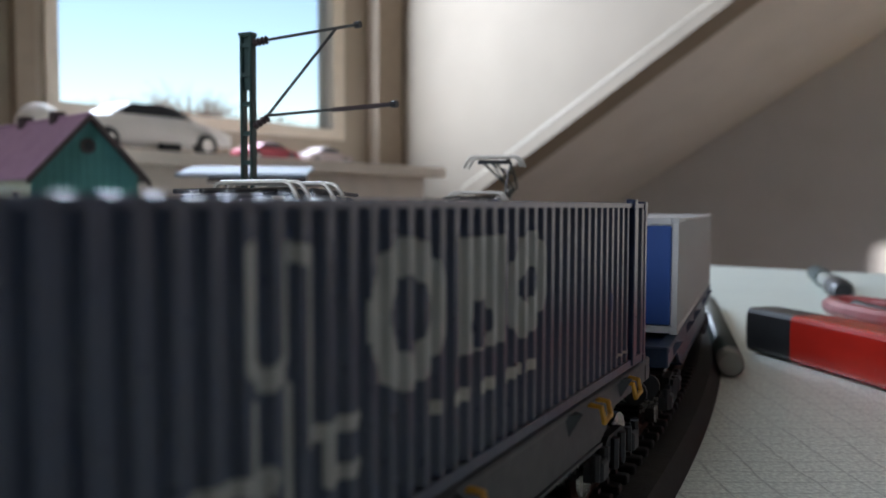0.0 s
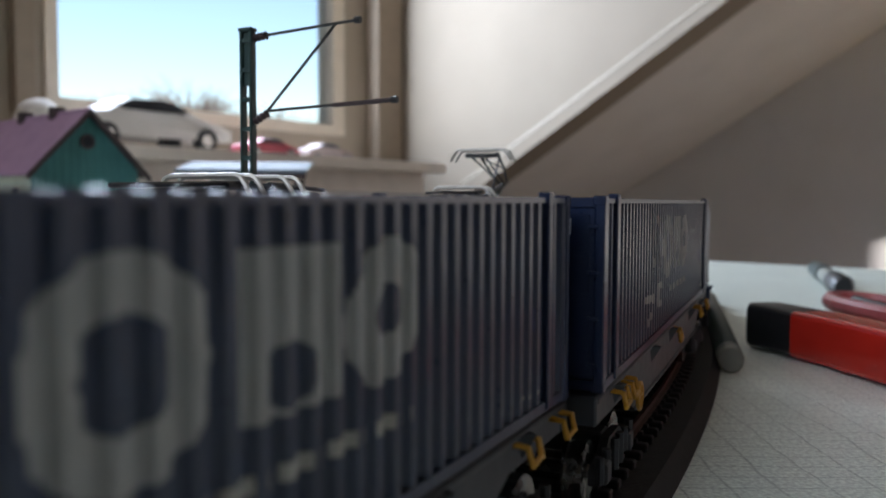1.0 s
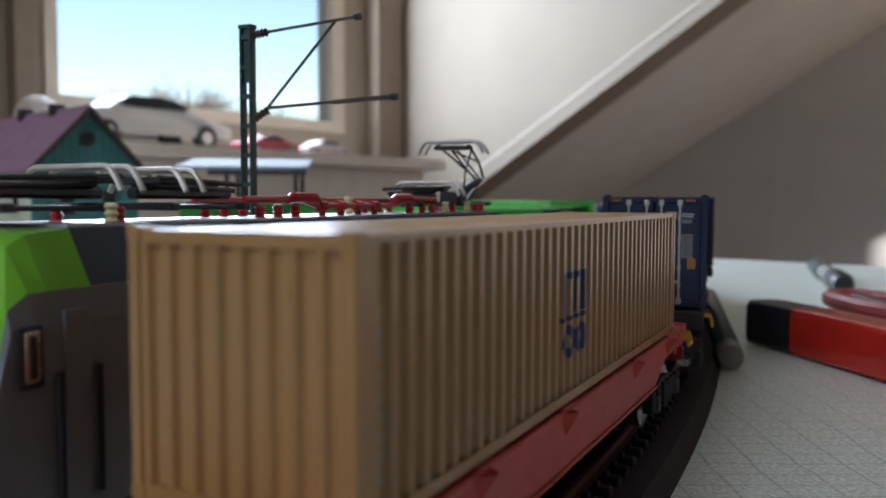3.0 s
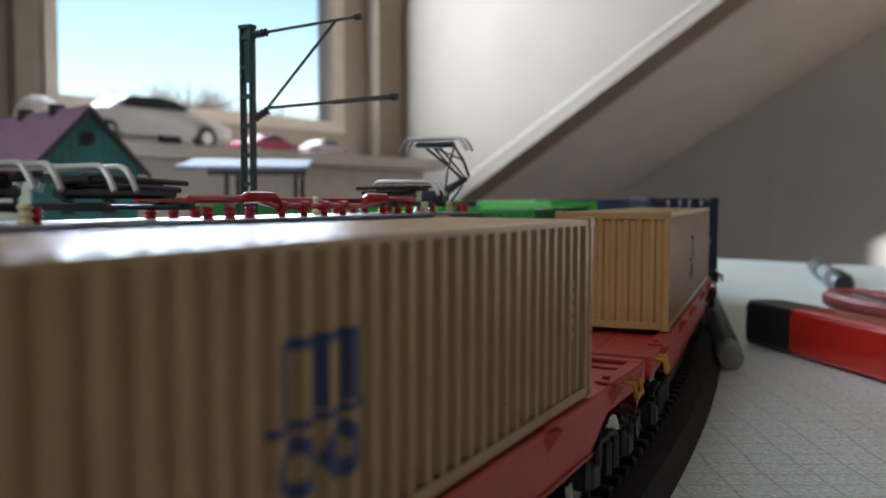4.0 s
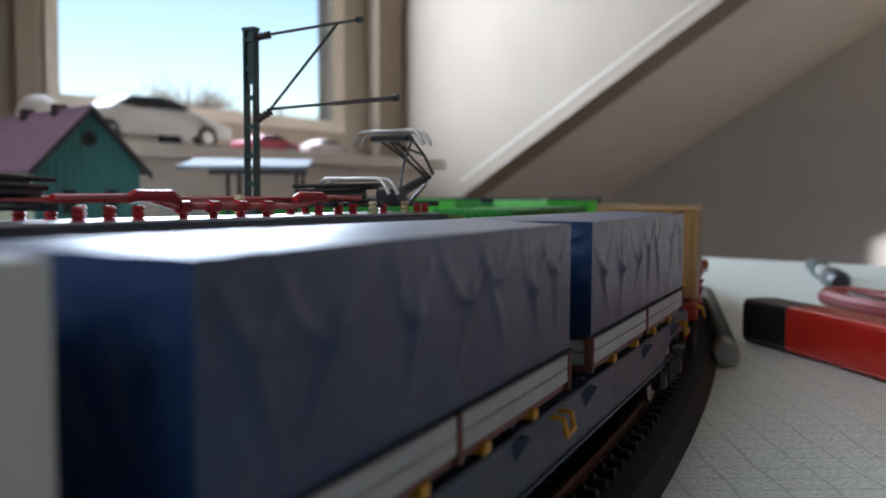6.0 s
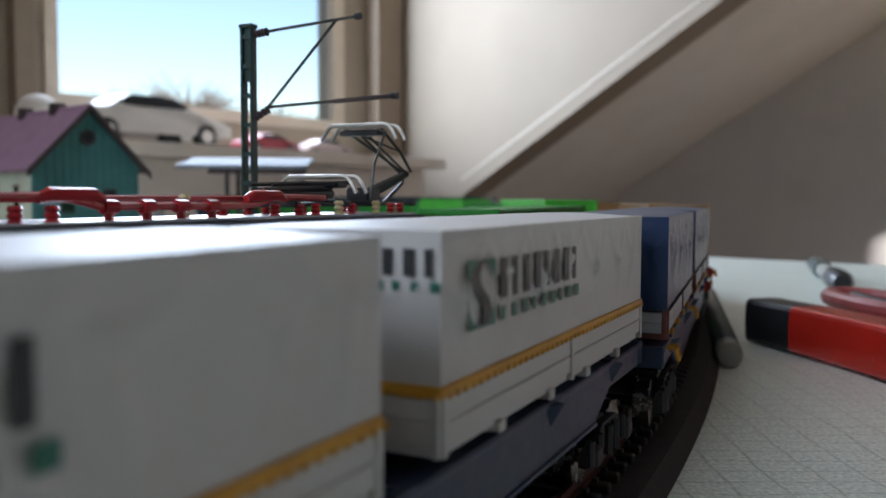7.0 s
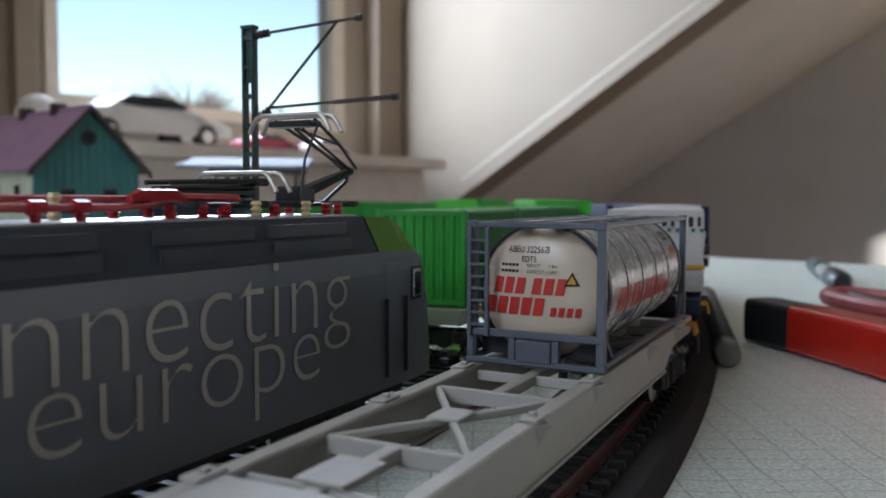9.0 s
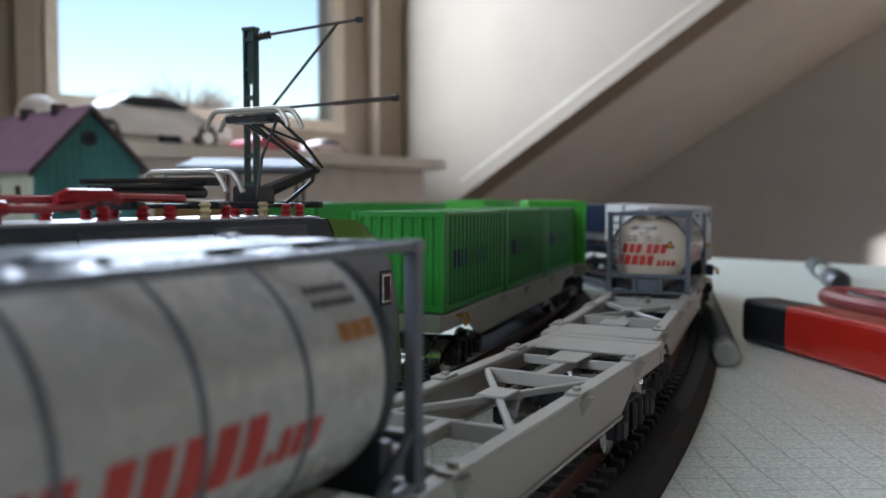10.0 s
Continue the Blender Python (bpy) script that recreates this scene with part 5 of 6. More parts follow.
def build_train():
    """Boxes on their wagons, all rolling away round the bend; ends are places along the train."""
    boxes = pale_box() + navy_boxes() + tan_boxes() + tarp_boxes() + [build_tank(-1.0985, -1.1780), build_tank(-1.3845, -1.4623)]
    specs = [("dark blue wagon carrying a white container", 0.246, 0.080, "wagon_blue", 0.0286, False, False, "loaded", [], 0.0, 0.0018),
             ("dark grey skeletal wagon carrying a navy container", 0.064, -0.1115, "wagon_dark", 0.0293, False, True, "loaded", [(-0.055, "yellow", "wheel"), (-0.074, "yellow", "rail"), (-0.066, "yellow", "rail"), (0.05, "yellow", "rail"), (0.07, "yellow", "rail"), (0.0, "yellow", "rail")], 0.3, 0.0014),
             ("dark grey skeletal wagon carrying a navy container", -0.1140, -0.274, "wagon_dark", 0.0293, True, False, "loaded", [(-0.074, "yellow", "rail"), (0.075, "yellow", "rail"), (0.06, "yellow", "rail")], 2.2, 0.0016),
             ("bright red skeletal wagon carrying a tan container", -0.289, -0.4755, "wagon_red", 0.0286, False, True, "plates", [(-0.086, "yellow", "rail"), (0.086, "yellow", "rail")], 0.0, 0.0019),
             ("bright red skeletal wagon carrying a tan container", -0.4785, -0.664, "wagon_red", 0.0286, True, False, "plates", [(-0.087, "yellow", "rail"), (0.08, "yellow", "rail")], 0.0, 0.0019),
             ("dark blue wagon carrying two blue swap bodies", -0.679, -0.8785, "wagon_blue", 0.0287, False, True, "plates", [(-0.09, "yellow", "rail"), (0.085, "yellow", "rail"), (-0.02, "yellow", "rail")], 0.6, 0.0020),
             ("dark blue wagon carrying two white swap bodies", -0.8805, -1.0785, "wagon_blue", 0.0304, True, False, "plates", [(-0.096, "yellow", "rail")], 1.0, 0.0012),
             ("pale grey skeletal wagon carrying a tank container", -1.0890, -1.2695, "wagon_grey", 0.0272, False, True, "open", [(0.085, "yellow", "rail")], -0.8, 0.0004),
             ("pale grey skeletal wagon carrying a tank container", -1.2725, -1.4720, "wagon_grey", 0.0272, True, False, "open", [], -0.8, 0.0004)]
    for label, front, rear, mat, z, jf, jr, fill, extras, yaw, side in specs:
        L, mid = front - rear, (front + rear) / 2
        bx = [s * (L / 2 - 0.020) for s in (1, -1)]
        w = build_wagon(label, L, z - RAIL_TOP - 0.0004, M[mat], bx, jf, jr, fill, extras)

        def place(t, mid=mid, half=L / 2 - 0.02, yaw=yaw, side=side):
            return on_rails(mid + way(t), half, 0.0, RAIL_TOP, yaw, side)

        MOVERS.append((w, place))
        for c, f, r, zc in boxes:
            if rear < (f + r) / 2 < front:
                MOVERS.append((c, lambda t, place=place, dx=(f + r) / 2 - mid, dz=zc - RAIL_TOP: place(t) @ pose(dx, 0, dz)))


# ---- the inner train: electric locomotive and green boxes ----
LOCO_L = 0.208


def build_pantograph(loco, x, raised, ahead, head):
    """A single-arm collector on the roof; ahead is +1 when its knee points to +x."""
    z = 0.0478
    p = Shape()
    p.soft_box(x - 0.010, x + 0.010, -0.0055, 0.0055, z + 0.0018, z + 0.0026, 0.0003)
    p.soft_box(x - 0.0105, x - 0.0085, -0.0075, 0.0075, z + 0.0016, z + 0.0030, 0.0003)
    p.soft_box(x + 0.0085, x + 0.0105, -0.0075, 0.0075, z + 0.0016, z + 0.0030, 0.0003)
    panto = part("pantograph", p, M["black"], loco, "black single-arm pantograph")
    arm = Shape()
    if raised:
        root, knee, tip = Vector((x - ahead * 0.004, 0, z + 0.0040)), Vector((x + ahead * 0.018, 0, z + 0.0104)), Vector((x - ahead * 0.004, 0, z + 0.0220))
        arm.tube([root, root.lerp(knee, 0.5), knee], 0.001, 8, [0.0017, 0.0014, 0.0010])
        arm.soft_box(root.x - 0.003, root.x + 0.003, -0.0035, 0.0035, z + 0.0024, z + 0.0062, 0.0005)
        arm.tube([(x + ahead * 0.008, 0.001, z + 0.0026), (x + ahead * 0.0175, 0.001, z + 0.0078), knee + Vector((0, 0.001, -0.001))], 0.0005, 6)
        for sy in (-1, 1):
            arm.tube([knee + Vector((0, sy * 0.0015, 0.0006)), knee.lerp(tip, 0.45) + Vector((0, sy * 0.0038, 0.0004)), tip + Vector((0, sy * 0.0055, -0.001))], 0.00042, 6)
            arm.tube([knee + Vector((-ahead * 0.001, sy * 0.0010, -0.0002)), tip + Vector((ahead * 0.0015, sy * 0.0010, -0.0028))], 0.00035, 6)
        arm.tube([knee.lerp(tip, 0.45) + Vector((0, -0.0038, 0.0004)), tip + Vector((0, 0.0045, -0.001))], 0.0003, 5)
        arm.tube([tip + Vector((0, -0.0065, -0.002)), tip + Vector((-ahead * 0.0045, -0.0062, -0.010)), (x - ahead * 0.010, -0.0060, z + 0.0035)], 0.00034, 6)
        arm.soft_box(tip.x - 0.0022, tip.x + 0.0022, -0.0060, 0.0060, tip.z - 0.0026, tip.z - 0.0012, 0.0004)
        hz, hx = tip.z, tip.x
    else:
        arm.soft_box(x - 0.0125, x + 0.0125, -0.0016, 0.0016, z + 0.0036, z + 0.0056, 0.0006)
        for sy in (-1, 1):
            arm.tube([(x - ahead * 0.013, sy * 0.003, z + 0.0064), (x + ahead * 0.012, sy * 0.0058, z + 0.0072)], 0.0005, 6)
            arm.tube([(x - ahead * 0.013, sy * 0.0012, z + 0.0052), (x + ahead * 0.010, sy * 0.0020, z + 0.0060)], 0.0006, 6)
        arm.soft_box(x + ahead * 0.009 - 0.0022, x + ahead * 0.009 + 0.0022, -0.0060, 0.0060, z + 0.0060, z + 0.0074, 0.0004)
        hz, hx = z + 0.0086, x + ahead * 0.009
    part("arm", arm, M["black"], panto)
    for dx in (-0.0022, 0.0022):
        hd = Shape()
        pts = []
        for i in range(21):
            u = -1 + 2 * i / 20
            y = u * 0.0112
            drop = 0.0 if abs(u) < 0.72 else 0.0038 * ((abs(u) - 0.72) / 0.28) ** 1.7
            pts.append((hx + dx, y, hz - drop))
        hd.tube(pts, 0.00055, 6)
        part("contact_strip", hd, M[head], panto, "silver contact strip with bent horns" if head == "strip" else "")
    return panto


def insulator(loco, x, y, mat="insulator", h=0.0034, z=0.0462):
    s = Shape()
    pts, rad = [], []
    for i in range(9):
        pts.append((x, y, z + h * i / 8))
        rad.append(0.0012 if i % 2 else 0.0008)
    s.tube(pts, 0.001, 10, rad)
    part("insulator", s, M[mat], loco)


def build_loco():
    c = thing("electric_locomotive", "dark grey electric locomotive with lime green cab end and pantographs", "locomotive")
    hl = LOCO_L / 2
    half, shoulder, roof_half = 0.0170, 0.0155, 0.0118
    z0, z1, z2 = 0.0075, 0.0392, 0.0472
    body = Shape()
    sec = [(-half, z0), (-half, 0.0345), (-shoulder - 0.0008, z1), (shoulder + 0.0008, z1), (half, 0.0345), (half, z0)]
    xs = (-hl + 0.016, hl - 0.0245)
    rows = [[(x, y, z) for y, z in sec + sec[:1]] for x in (xs[0], -0.05, 0, 0.05, xs[1])]
    body.grid(rows)
    part("body", body, M["loco_grey"], c)
    up = Shape()
    usec = [(-shoulder - 0.0006, z1 + 0.0001), (-roof_half - 0.0006, z2 - 0.0010), (-roof_half, z2), (roof_half, z2), (roof_half + 0.0006, z2 - 0.0010), (shoulder + 0.0006, z1 + 0.0001)]
    up.grid([[(x, y, z) for y, z in usec] for x in (xs[0], 0, xs[1])])
    part("roof_fairing", up, M["loco_roof"], c, "dark slanted roof fairing")
    dk = Shape()
    dk.box(xs[0] + 0.001, xs[1] - 0.001, -roof_half + 0.0010, roof_half - 0.0010, z2 + 0.0001, z2 + 0.0005)
    part("roof_deck", dk, M["loco_deck"], c, "pale shiny roof deck")
    for x, ln in ((-0.060, 0.024), (-0.025, 0.030), (0.016, 0.024), (0.044, 0.026)):
        for sy in (-1, 1):
            pn = Shape()
            for k in range(2):
                zz = z1 + 0.0012 + k * 0.0032
                yy = sy * (shoulder + 0.0006 - (shoulder - roof_half) * (zz - z1 + 0.0012) / (z2 - z1) + 0.0002)
                pn.soft_box(x, x + ln, yy - 0.0003, yy + 0.0003, zz, zz + 0.0026, 0.0001)
            part("roof_panel", pn, M["loco_roof"], c)
    # cab at the train end: slanted nose
    for sx in (1, -1):
        x0 = sx * (hl - 0.0245) if sx > 0 else sx * (hl - 0.016)
        cab = Shape()
        prof = []
        ln = 0.0245 if sx > 0 else 0.016
        for k, (u, zt, sh) in enumerate(((0.0, z2, 1.0), (0.45, z2 - 0.0006, 1.0), (0.62, z2 - 0.0022, 0.99), (0.80, z1 - 0.002, 0.97), (0.92, 0.026, 0.95), (1.0, 0.0135, 0.93))):
            x = x0 + sx * ln * u
            zs = min(zt, 0.0345)
            zm = min(zt, z1)
            h1 = half * sh
            h2 = (shoulder + 0.0008) * sh
            h3 = (roof_half + 0.0004) * sh if zt > z1 else h2 * 0.985
            row = [(-h1, z0), (-h1, zs * 0.999), (-h2, zm * 0.9995), (-h3, zt), (h3, zt), (h2, zm * 0.9995), (h1, zs * 0.999), (h1, z0)]
            prof.append([(x, y, z) for y, z in row])
        end = prof[-1]
        cab.grid([row[2:6] for row in prof])
        cab.grid([row[0:3] for row in prof[4:]])
        cab.grid([row[5:8] for row in prof[4:]])
        cab.add(end, [tuple(range(len(end)))])
        part("cab", cab, M["loco_green"] if sx > 0 else M["loco_lime"], c, "lime green cab end")
        # grey sides of the cab with door and window
        for sy in (-1, 1):
            y = sy * (half + 0.00005)
            part("cab_side", Shape().grid([row[0:3] if sy < 0 else row[5:8] for row in prof[:5]]), M["loco_grey"], c)
            dr = Shape()
            dx = x0 + sx * ln * 0.08
            d0, d1 = sorted((dx, dx + sx * ln * 0.25))
            dr.soft_box(d0, d1, y - 0.0003, y + 0.0003, 0.0095, 0.0365, 0.0001)
            part("cab_door", dr, M["loco_grey"], c)
            for gx in (d0 - 0.0012, d1 + 0.0012):
                part("grab_rail", Shape().tube([(gx, y + sy * 0.0008, 0.0105), (gx, y + sy * 0.0008, 0.0285)], 0.0005, 6), M["black"], c)
            wx0, wx1 = sorted((x0 + sx * ln * 0.56, x0 + sx * ln * 0.72))
            fr = Shape().soft_box(wx0 - 0.0006, wx1 + 0.0006, y * 0.985 - 0.0004, y * 0.985 + 0.0004, 0.0268, 0.0350, 0.0003)
            wn_ = part("cab_window", fr, M["black"], c)
            part("window_rim", Shape().soft_box(wx0 - 0.0001, wx1 + 0.0001, y * 0.985 - 0.0006, y * 0.985 + 0.0006, 0.0274, 0.0345, 0.0004), M["steel"], wn_)
            part("window_pane", Shape().soft_box(wx0 + 0.0006, wx1 - 0.0006, y * 0.985 - 0.0008, y * 0.985 + 0.0008, 0.0280, 0.0338, 0.0003), M["glass_dark"], wn_)
    # lime band with small word on the side
    for sy in (-1,):
        gb = Shape()
        gb.soft_box(hl - 0.1525, hl - 0.1305, sy * half - 0.0002, sy * half + 0.0002, 0.0148, 0.0312, 0.0001)
        part("lime_band", gb, M["loco_lime"], c, "lime green side field")
    side = pose(0, -half - 0.0001, 0)
    words("cargo", 0.0050, M["black_print"], c, side @ pose(hl - 0.1500, -0.0002, 0.0225), "lettering")
    flat = Sheet(-hl, hl, 0, 0)
    for test, x0, x1 in ((lambda x, z: in_box(x, z, hl - 0.1756, hl - 0.1738, 0.0182, 0.0292) or in_ring(x, z, hl - 0.1712, 0.0213, 0.0036, 0.0031, 0.52), hl - 0.176, hl - 0.1674),
                         (lambda x, z: in_box(x, z, hl - 0.1662, hl - 0.1642, 0.0182, 0.0292), hl - 0.1665, hl - 0.164),
                         (lambda x, z: in_ring(x, z, hl - 0.1596, 0.0213, 0.0034, 0.0031, 0.5) and not in_box(x, z, hl - 0.1600, hl - 0.155, 0.0213, 0.0226), hl - 0.1632, hl - 0.156)):
        part("emblem", flat.print_on(test, x0, x1, 0.0178, 0.0296, side, 0.0003, 0.0002), M["blue_print"], c)
    words("connecting", 0.0232, M["loco_text"], c, side @ pose(hl - 0.1420, 0, 0.0250), "lettering", width=0.1045, thin=0.00042)
    words("europe", 0.0212, M["loco_text"], c, side @ pose(hl - 0.1146, 0, 0.0152), "lettering", width=0.0665, thin=0.00042)
    # underframe and bogies
    uf = Shape().box(-hl + 0.012, hl - 0.012, -half + 0.002, half - 0.002, 0.0055, z0 + 0.0006)
    part("underframe", uf, M["black"], c)
    for x in (-0.062, 0.062):
        b = bogie_parts(c, x, M["bogie"])
        d = Shape()
        for k in range(5):
            d.soft_box(-0.018 + k * 0.009, -0.013 + k * 0.009, -0.0152, -0.0134, 0.0024, 0.0056, 0.0005)
        part("axle_gear", d, M["bogie"], b)
    # roof gear
    build_pantograph(c, hl - 0.030, True, 1, "strip")
    build_pantograph(c, hl - 0.061, False, 1, "strip")
    build_pantograph(c, hl - 0.188, False, 1, "strip")
    build_pantograph(c, hl - 0.156, False, -1, "strip")
    for x in (hl - 0.0275, hl - 0.0320, hl - 0.050, hl - 0.064, hl - 0.070, hl - 0.078, hl - 0.130, hl - 0.136, hl - 0.142, hl - 0.178):
        insulator(c, x, -0.0070, h=0.0040)
        insulator(c, x, 0.0070, h=0.0040)
    for x in (hl - 0.056, hl - 0.040, hl - 0.180):
        insulator(c, x, -0.0076, "cream", 0.0046)
    cond = Shape()
    pts = [(hl - 0.146, -0.0064, 0.0514), (hl - 0.128, -0.0064, 0.0516), (hl - 0.121, -0.0064, 0.0500), (hl - 0.088, -0.0064, 0.0498), (hl - 0.083, -0.0064, 0.0502), (hl - 0.076, -0.0064, 0.0516), (hl - 0.060, -0.0064, 0.0514)]
    cond.tube(pts, 0.0007, 7)
    part("roof_conductor", cond, M["insulator"], c, "red roof conductor")
    x = hl - 0.119
    while x < hl - 0.088:
        part("conductor_clip", Shape().tube([(x - 0.0013, -0.0064, 0.0499), (x + 0.0013, -0.0064, 0.0499)], 0.0012, 8).tube([(x, -0.0064, 0.0476), (x, -0.0064, 0.0499)], 0.0008, 7), M["insulator"], c)
        x += 0.0078
    for xx in (hl - 0.126, hl - 0.080):
        part("switch", Shape().tube([(xx - 0.006, -0.0064, 0.0512), (xx - 0.004, -0.0064, 0.0518), (xx + 0.004, -0.0064, 0.0518), (xx + 0.006, -0.0064, 0.0510)], 0.001, 8, [0.0008, 0.0012, 0.0012, 0.0008]), M["insulator"], c)
    cond = Shape().tube([(hl - 0.146, 0.0064, 0.0512), (hl - 0.060, 0.0064, 0.0512)], 0.0007, 7)
    part("roof_conductor", cond, M["insulator"], c)
    insulator(c, hl - 0.094, 0.0020, "cream", 0.0060)
    return c


def build_green_box(label, L, W, H, mat):
    c, sheet, m = build_container("freight_box", label, "green boxes", L, W, H, mat, mat, 0.0036, "front")
    fm = face(W - 0.0006, "right")
    x0 = -L / 2 + 0.008

    def mark(x, z):
        k = (x - x0) * 1000 % 3.4
        return k < 2.5 and not (0.7 < k < 1.7 and 0.0135 < z < 0.0155)

    part("emblem", sheet.print_on(mark, x0, x0 + 0.034, 0.0118, 0.0172, fm), M["blue_print"], c)
    return c


def build_inner_train():
    off = -GAUGE_APART
    loco = build_loco()
    MOVERS.append((loco, lambda t: on_rails(0.0750 - LOCO_L / 2 + way_inner(t), 0.062, off)))
    front = 0.1100
    for k in range(4):
        L = 0.190
        w = build_wagon("pale grey container wagon carrying green boxes", L, 0.0195, M["wagon_grey"], [L / 2 - 0.024, -L / 2 + 0.024], False, False, "loaded", [(-0.080, "yellow", "rail")])
        mid = front - 0.002 + L / 2

        def place(t, mid=mid, half=L / 2 - 0.024):
            return on_rails(mid + way_inner(t), half, off)

        MOVERS.append((w, place))
        for j in range(3):
            tall = k == 1 or (k == 2 and j == 1)
            b = build_green_box("green corrugated freight box on a pale grey wagon" if not tall else "light green tall freight box on a pale grey wagon", 0.0600, 0.0281, 0.0282 if not tall else 0.0310, M["green_box"] if not tall else M["green_light"])
            MOVERS.append((b, lambda t, place=place, dx=-L / 2 + 0.002 + 0.0300 + j * 0.0620: place(t) @ pose(dx, 0, 0.0199)))
        front += L + 0.012


# ---- things beside the tracks ----
def build_mast():
    p, h = line_at(0.0890, -0.0950)
    m = thing("catenary_mast", "dark green lattice catenary mast with two slender arms", "catenary mast", at=pose(p.x, p.y, 0, 0, 0, math.degrees(-h)))
    H = 0.1062
    for sy in (-1, 1):
        part("post", Shape().soft_box(min(sy * 0.0011, sy * 0.0020), max(sy * 0.0011, sy * 0.0020), -0.0012, 0.0012, 0.003, H, 0.0002), M["mast"], m)
    for i in range(13):
        z = 0.008 + i * 0.0079
        part("rung", Shape().box(-0.0012, 0.0012, -0.0010, 0.0010, z, z + 0.0012), M["mast"], m)
    part("web", Shape().box(-0.0012, 0.0012, -0.0003, 0.0003, H * 0.86, H - 0.0002), M["mast"], m)
    part("cap", Shape().soft_box(-0.0022, 0.0022, -0.0014, 0.0014, H - 0.0004, H + 0.0006, 0.0002), M["mast"], m)
    part("foot", Shape().soft_box(-0.006, 0.006, -0.006, 0.006, 0.0003, 0.0035, 0.0006), M["mast"], m)
    z1, z2 = 0.1040, 0.0815
    for z, x in ((z1, 0.0020), (z2, 0.0020)):
        ins = Shape()
        pts = [(x + 0.0006 * i, 0, z + (0.00005 if z == z1 else 0.0003) * i) for i in range(8)]
        ins.tube(pts, 0.001, 8, [0.0012 if i % 2 else 0.0007 for i in range(8)])
        part("insulator", ins, M["dark_wood"], m)
    a = Shape()
    a.tube([(0.006, 0, z1 + 0.0004), (0.030, 0, z1 + 0.0018), (0.0345, 0, z1 + 0.0020)], 0.0004, 6)
    part("upper_arm", a, M["wire"], m)
    a = Shape().tube([(0.0050, 0, z2 + 0.0014), (0.0280, 0, z1 + 0.0016)], 0.0004, 6)
    part("strut", a, M["wire"], m)
    a = Shape().tube([(0.0060, 0, z2 + 0.0028), (0.0450, 0, z2 + 0.0040)], 0.0004, 6)
    part("steady_arm", a, M["wire"], m)
    a = Shape().tube([(0.0270, 0, z2 + 0.0034), (0.0450, 0, z2 + 0.0040)], 0.0006, 6)
    part("sleeve", a, M["dark_wood"], m)
    for x, z in ((0.0345, z1 + 0.0020), (0.0450, z2 + 0.0040)):
        part("clamp", Shape().tube([(x - 0.0008, 0, z), (x + 0.0008, 0, z)], 0.0009, 8), M["black"], m)


